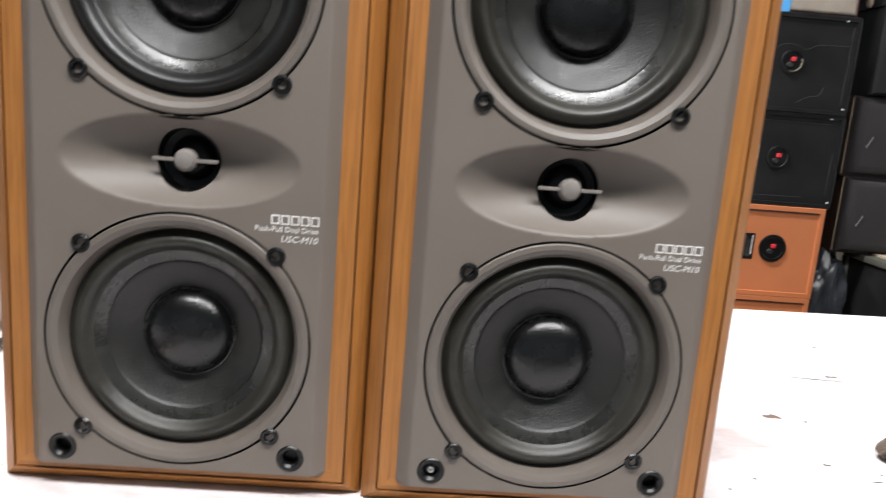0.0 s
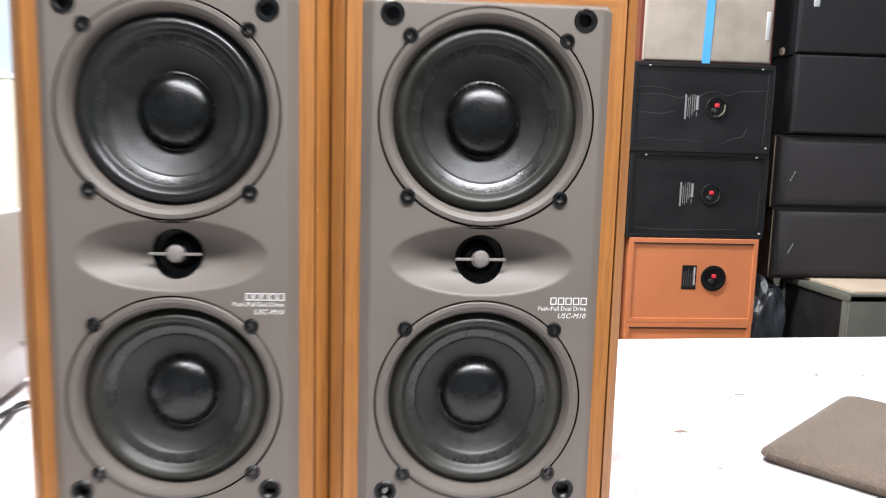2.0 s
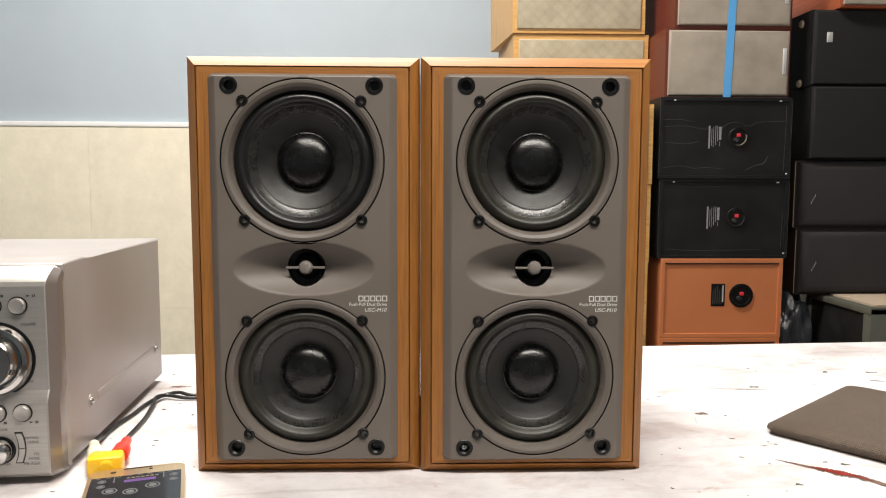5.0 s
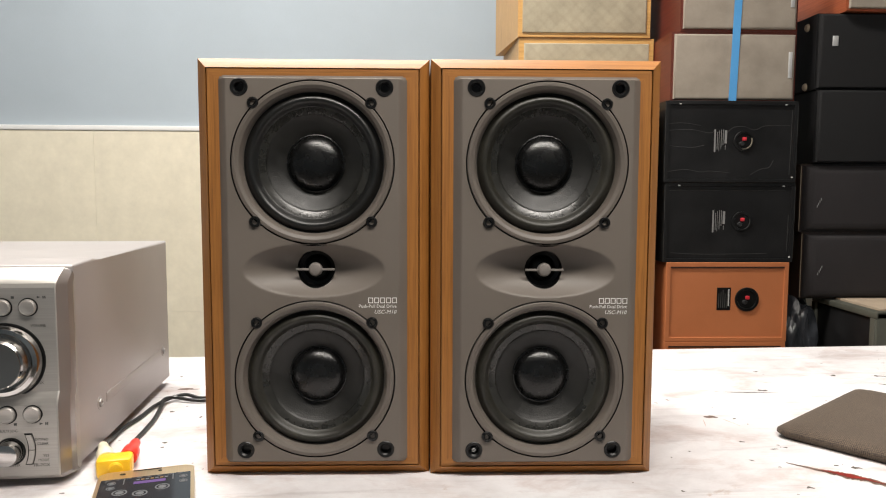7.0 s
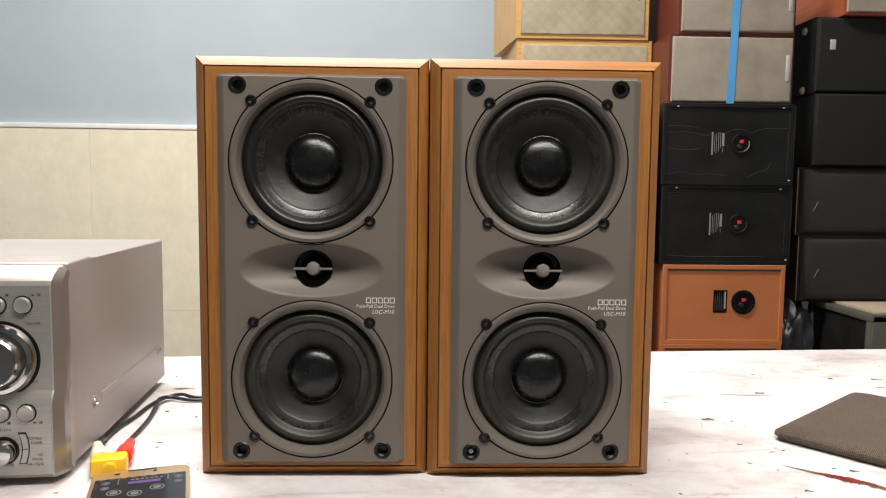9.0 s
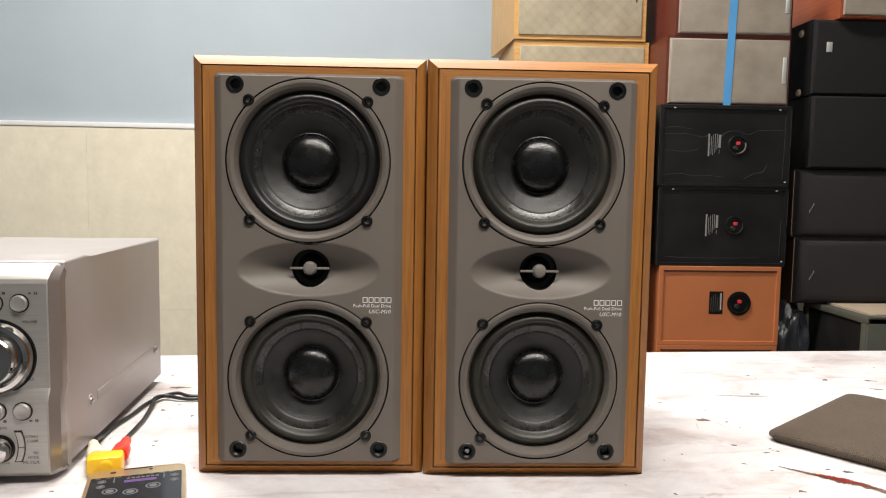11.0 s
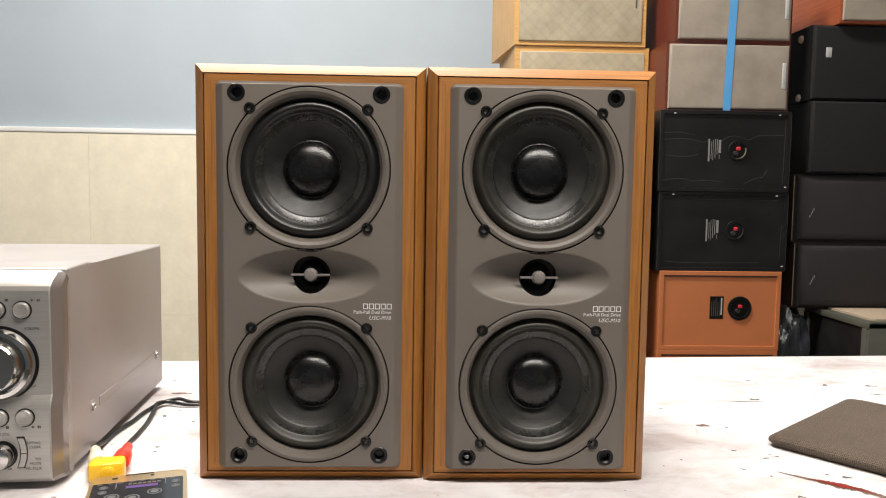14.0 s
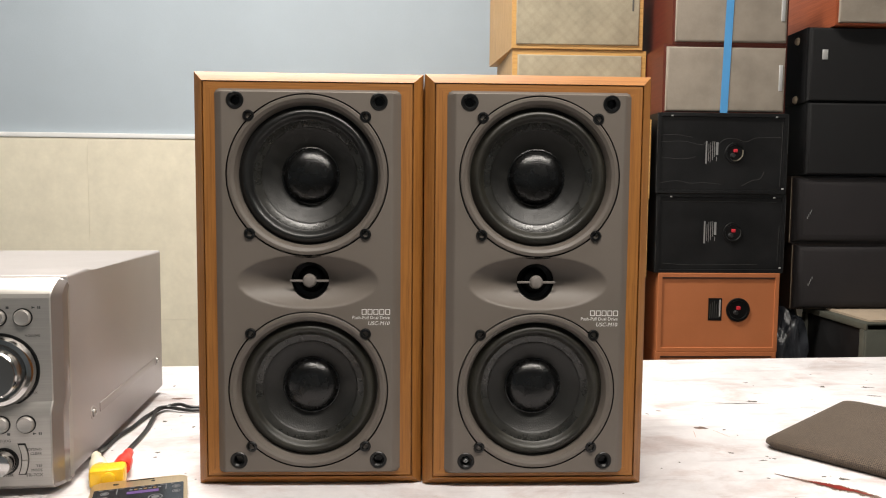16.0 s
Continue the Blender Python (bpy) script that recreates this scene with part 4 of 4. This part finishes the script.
        for line in lines:
            part("scuff", sweep([(w * a_, yf + 0.0002, h * b_) for a_, b_ in line], 0.0007, 5, 5), M["scuff_and_lit_lip"], s)
        for x_a, z_a, x_b, z_b in ((0.0, 0.02, 0.0, 0.98), (0.02, 1.0, 0.98, 1.0), (1.0, 0.05, 1.0, 0.97)):
            part("worn_edge", sweep([(w * x_a, 0.0008, h * z_a), (w * (x_a + x_b) / 2, 0.0003, h * (z_a + z_b) / 2), (w * x_b, 0.0008, h * z_b)], 0.0007, 5, 4), M["scuff_and_lit_lip"], s)
        for sx, sz in ((0.10, 0.955), (0.90, 0.95), (0.965, 0.06)):
            part("scuff", box(w * sx, w * sx + 0.005, -0.0006, 0.001, h * sz, h * sz + 0.003, 0.0004), M["label"], s)
    return s


YM = 1.105
back_box(0.557, 0.867, 1.003, 1.191, YM, 0.30, "black")
back_box(0.561, 0.870, 0.8155, 1.003, YM + 0.003, 0.30, "black")
back_box(0.5695, 0.863, 0.6255, 0.8155, YM + 0.002, 0.30, "orange")
back_box(0.5690, 0.8615, BENCH, 0.6255, YM + 0.002, 0.30, "orange")


def grille_box(x0, x1, z0, z1, y, depth, skin, cloth_mat, label, border=0.008, proud=0.006, flare=0.0, badge=None, soft=0.004, edge=None):
    """A cabinet lying on its side with its cloth front in view."""
    s = holder("stored_loudspeaker", pose(x0, y, z0), label, "loudspeaker", "stacked loudspeakers")
    w, h = x1 - x0, z1 - z0
    bm = bmesh.new()
    n = 6
    cols = []
    for k in range(n + 1):
        t = k / n
        xl = -flare * t
        cols.append([bm.verts.new((xl, depth * t, 0)), bm.verts.new((w, depth * t, 0)), bm.verts.new((w, depth * t, h)), bm.verts.new((xl, depth * t, h))])
    for a, b in zip(cols, cols[1:]):
        for i in range(4):
            f = bm.faces.new((a[i], a[(i + 1) % 4], b[(i + 1) % 4], b[i]))
            f.material_index = 1 if i in (1, 3) else 0
    bm.faces.new(cols[0][::-1])
    bm.faces.new(cols[-1])
    ring = [e for e in bm.edges if all(v in cols[0] for v in e.verts)]
    bmesh.ops.bevel(bm, geom=ring, offset=0.0015, segments=2, affect="EDGES")
    part("cabinet", bm, [skin, edge or skin], s)
    b = border
    loops = [(b, w - b, b, h - b, 0.002), (b, w - b, b, h - b, -proud + soft)]
    for k in (0.25, 0.5, 0.75, 1.0):
        q = soft * (1 - math.cos(k * math.pi / 2)) * 1.2
        loops.append((b + q, w - b - q, b + q, h - b - q, -proud + soft * (1 - math.sin(k * math.pi / 2))))
    part("grille", rect_loops(loops), cloth_mat, s, smooth=60)
    if badge:
        bx, bz, bw, bh, mat = badge
        part("badge", box(bx, bx + bw, -proud - 0.0012, -proud + 0.001, bz, bz + bh, 0.0004), mat, s, "small plain badge")
    return s


# pale pine cabinets
PINE = ((0.230, 0.560, 1.250), (0.233, 0.571, 1.254), (0.220, 0.5430, 1.108), (0.217, 0.5420, 1.111), (0.219, 0.5390, 1.108), (0.221, 0.5400, 1.111))
for k, (px0, px1, py) in enumerate(PINE):
    z1 = 1.545 - 0.185 * k
    grille_box(px0, px1, max(z1 - 0.185, BENCH), z1 - 0.0005, py, 0.27 if k < 2 else 0.32, M["pine"], M["beige"],
               "pale pine loudspeaker on its side with faded beige cloth", 0.011 if k != 1 else 0.013, 0.004, 0.028 if k == 0 else 0.008,
               (0.300, 0.095, 0.004, 0.045, M["scuff"]) if k == 0 else None, 0.003, M["pine_side"])

# red-brown cabinets held by blue tape
for z0, z1, x0 in ((1.191, 1.352, 0.573), (1.352, 1.513, 0.592)):
    grille_box(x0, 0.868, z0, z1, 1.128, 0.28, M["red_wood"], M["taupe"], "red-brown loudspeaker on its side with a taupe cloth front", 0.006, 0.008, 0,
               (0.868 - x0 - 0.022, 0.055, 0.009, 0.060, M["label"]), 0.005)
tape = tagged(part("tape", prism([(0.7075, 1.1185), (0.7255, 1.1185), (0.7255, 1.1188), (0.7075, 1.1188)], 0, 0.325), M["blue_tape"], None, "", pose(0, 0, 1.193) @ pose(0.716, 0, 0, 0, 1.6, 0) @ pose(-0.716, 0, 0)),
              "strip of blue tape holding two loudspeakers together", "tape")

# large black cabinets and a red one above
for z0, z1, n in ((1.050, 1.2225, 0), (1.2225, 1.397, 1)):
    s = grille_box(0.917 + 0.004 * (1 - n), 1.40, z0, z1, 1.13, 0.30, M["black_lam"], M["black_front"], "large black loudspeaker on its side with a black cloth front", 0.003, 0.012, 0,
                   (0.030, 0.098, 0.0135, 0.023, M["label"]) if n else None, 0.005)
    if n:
        for y, z in ((0.045, 0.150), (0.045, 0.010)):
            part("bumper", lathe([(0.0, -0.006), (0.007, -0.005), (0.0095, -0.001), (0.0095, 0.001)], 20), M["tan_card"], s, "round felt bumper", pose(0.0, y, z, 0, 0, -90))
grille_box(0.968, 1.40, 1.397, 1.565, 1.105, 0.30, M["red_wood_bright"], M["taupe"], "bright red-brown loudspeaker on its side with a taupe cloth front", 0.006, 0.008, 0, None, 0.005)

# dark cabinets with padded fronts
for z0, z1, x0 in ((0.885, 1.048, 0.901), (0.7235, 0.885, 0.910)):
    s = grille_box(x0, 1.40, z0, z1, 1.145, 0.30, M["dark_brown"], M["dark_cloth"], "dark brown loudspeaker on its side with a padded black front", 0.004, 0.022, 0,
                   None, 0.018)
    part("edge_line", box(-0.0006, 0.0004, -0.001, 0.0012, 0.004, z1 - z0 - 0.004), M["tan_card"], s)
    bars = part("badge", box(0.030, 0.0311, -0.0235, -0.0215, 0.060, 0.066), M["label_grey"], s, "small slanted silver badge")
    for k in range(1, 4):
        part("badge_stroke", box(0.030 + 0.0030 * k, 0.0311 + 0.0030 * k, -0.0235, -0.0215, 0.060 + 0.0055 * k, 0.066 + 0.0055 * k), M["label_grey"], bars)


def build_green_cabinet():
    c = holder("green_cabinet", pose(0.979, 0.950, BENCH), "grey-green wooden cabinet with dark sides and a tan board", "cabinet")
    h, dp, w = 0.722 - BENCH, 0.26, 0.42
    part("body", box(0.004, w, 0.004, dp, 0, h - 0.014, 0.001), M["black_lam"], c)
    part("front", box(0, w, -0.004, 0.004, 0, h, 0.002), M["green_grey"], c, "grey-green painted front")
    part("top", box(-0.002, w, -0.004, dp, h - 0.014, h, 0.002), M["green_grey"], c)
    for y in (0.0, dp - 0.018):
        part("side_rail", box(-0.003, 0.010, y, y + 0.018, 0, h - 0.014, 0.002), M["green_grey"], c)
    part("board", prism(rounded(0.022, w, 0.022, dp, 0.01), h, h + 0.0045, 0.001), M["tan_card"], c, "thin tan board")
    return c


build_green_cabinet()


def build_bag():
    bm = bmesh.new()
    bmesh.ops.create_icosphere(bm, subdivisions=4, radius=1)
    for v in bm.verts:
        n = noise.noise(v.co * 2.4) * 0.22 + noise.noise(v.co * 6.0) * 0.10
        p = v.co * (1 + n)
        v.co = Vector((max(-0.052, min(0.052, p.x * 0.058)), max(-0.06, min(0.06, p.y * 0.07)), max(-0.1435, min(0.1475, p.z * 0.16))))
    return tagged(part("wrapped_sack", bm, M["film"], None, "", pose(0.922, 1.20, BENCH + 0.1435), 50), "sack wrapped in creased dark plastic film", "sack")


build_bag()


# ---- stains and flakes on the table ----
def streak(name, line, widths, mat, seed, lift, label=""):
    """A ragged ribbon of dried paint along a line on the table, given in world x and y."""
    rng = random.Random(seed)
    bm = bmesh.new()
    pairs, n = [], 9
    for (ax, ay), (bx, by), wa, wb in zip(line, line[1:], widths, widths[1:]):
        d = Vector((bx - ax, by - ay)).normalized()
        for k in range(n):
            t = k / n
            w = wa + (wb - wa) * t
            cx, cy = ax + (bx - ax) * t, ay + (by - ay) * t
            up, dn = w * rng.uniform(0.55, 1.1), w * rng.uniform(0.55, 1.1)
            pairs.append((bm.verts.new((cx - d.y * up, cy + d.x * up, lift)), bm.verts.new((cx + d.y * dn, cy - d.x * dn, lift))))
    for p, q in zip(pairs, pairs[1:]):
        bm.faces.new((p[0], p[1], q[1], q[0]))
    part(name, bm, mat, table, label, TABLE_M.inverted() @ pose(0, 0, T))


STAIN = [(0.318, 0.030), (0.339, 0.012), (0.350, 0.004), (0.358, -0.003), (0.367, -0.009), (0.378, -0.022), (0.402, -0.050)]
streak("paint_stain", STAIN, (0.0006, 0.0028, 0.0058, 0.0074, 0.0058, 0.0048, 0.0014), M["stain_brown"], 3, 0.0005, "long streak of dried reddish paint")
streak("paint_stain", STAIN[1:6], (0.0006, 0.0034, 0.0052, 0.0024, 0.0004), M["stain_red"], 4, 0.0009)
streak("scratch", [(0.345, 0.256), (0.382, 0.253), (0.425, 0.250)], (0.0004, 0.0012, 0.0003), M["chip"], 8, 0.0005)
streak("scratch", [(0.290, 0.150), (0.284, 0.128)], (0.0004, 0.0003), M["stain_pale"], 9, 0.0005)
streak("scratch", [(0.312, 0.152), (0.322, 0.128)], (0.0005, 0.0003), M["stain_pale"], 10, 0.0005)
FLAKES = ((0.302, 0.161, 0.0075, 0.0055, -20), (0.532, 0.330, 0.006, 0.005, 20), (0.588, 0.327, 0.010, 0.004, -10), (0.571, 0.286, 0.010, 0.003, -25),
          (0.404, 0.262, 0.009, 0.004, 5), (0.302, 0.084, 0.0036, 0.002, -20), (0.337, 0.068, 0.0024, 0.002, 0), (0.324, 0.064, 0.005, 0.001, 4),
          (0.242, 0.060, 0.0022, 0.0018, 0), (0.360, 0.023, 0.0035, 0.002, -10), (0.374, 0.018, 0.0062, 0.0034, -10), (0.311, -0.024, 0.0058, 0.0030, 0),
          (0.204, -0.029, 0.0022, 0.0018, 0), (-0.253, 0.093, 0.0028, 0.0026, 0), (-0.251, 0.080, 0.0020, 0.002, 0), (-0.242, 0.171, 0.0018, 0.003, 0),
          (-0.316, 0.337, 0.0025, 0.003, 0), (-0.289, 0.279, 0.016, 0.005, 5), (0.290, 0.036, 0.004, 0.001, -30), (0.308, 0.020, 0.003, 0.001, 0),
          (0.438, 0.351, 0.004, 0.002, 0), (0.277, 0.224, 0.005, 0.002, 0), (-0.278, 0.190, 0.003, 0.006, 30))
for k, (x, y, a, b, turn) in enumerate(FLAKES):
    blot("flake", x, y, a, b, turn, M["stain_brown"] if k in (0, 17, 21) else M["chip"], table, 20 + k, 11, 0.0007)
rng = random.Random(11)
for k in range(46):
    x, y = rng.uniform(0.22, 0.75), rng.uniform(-0.06, 0.44)
    if rng.random() < 0.3:
        x, y = rng.uniform(-0.30, -0.16), rng.uniform(-0.03, 0.40)
    s = rng.uniform(0.0006, 0.0017)
    blot("flake", x, y, s * rng.uniform(1, 2), s, rng.uniform(0, 180), M["chip"], table, 100 + k, 7, 0.0004)


# ---- tiles on the back wall ----
for z0, hh in ((0.0, 0.574), (0.574, 0.594)):
    tile_me = mesh_from(box(0.0003, 0.3997, -0.002, 0.006, 0.0003, hh - 0.0003, 0.0003, 1), "tile", M["tile"], 30)
    for col in range(-5, 10):
        ob = new("tile", tile_me)
        ob.parent = wall_back
        ob.matrix_basis = pose(-0.069 + 0.4 * col, 0.0, z0)
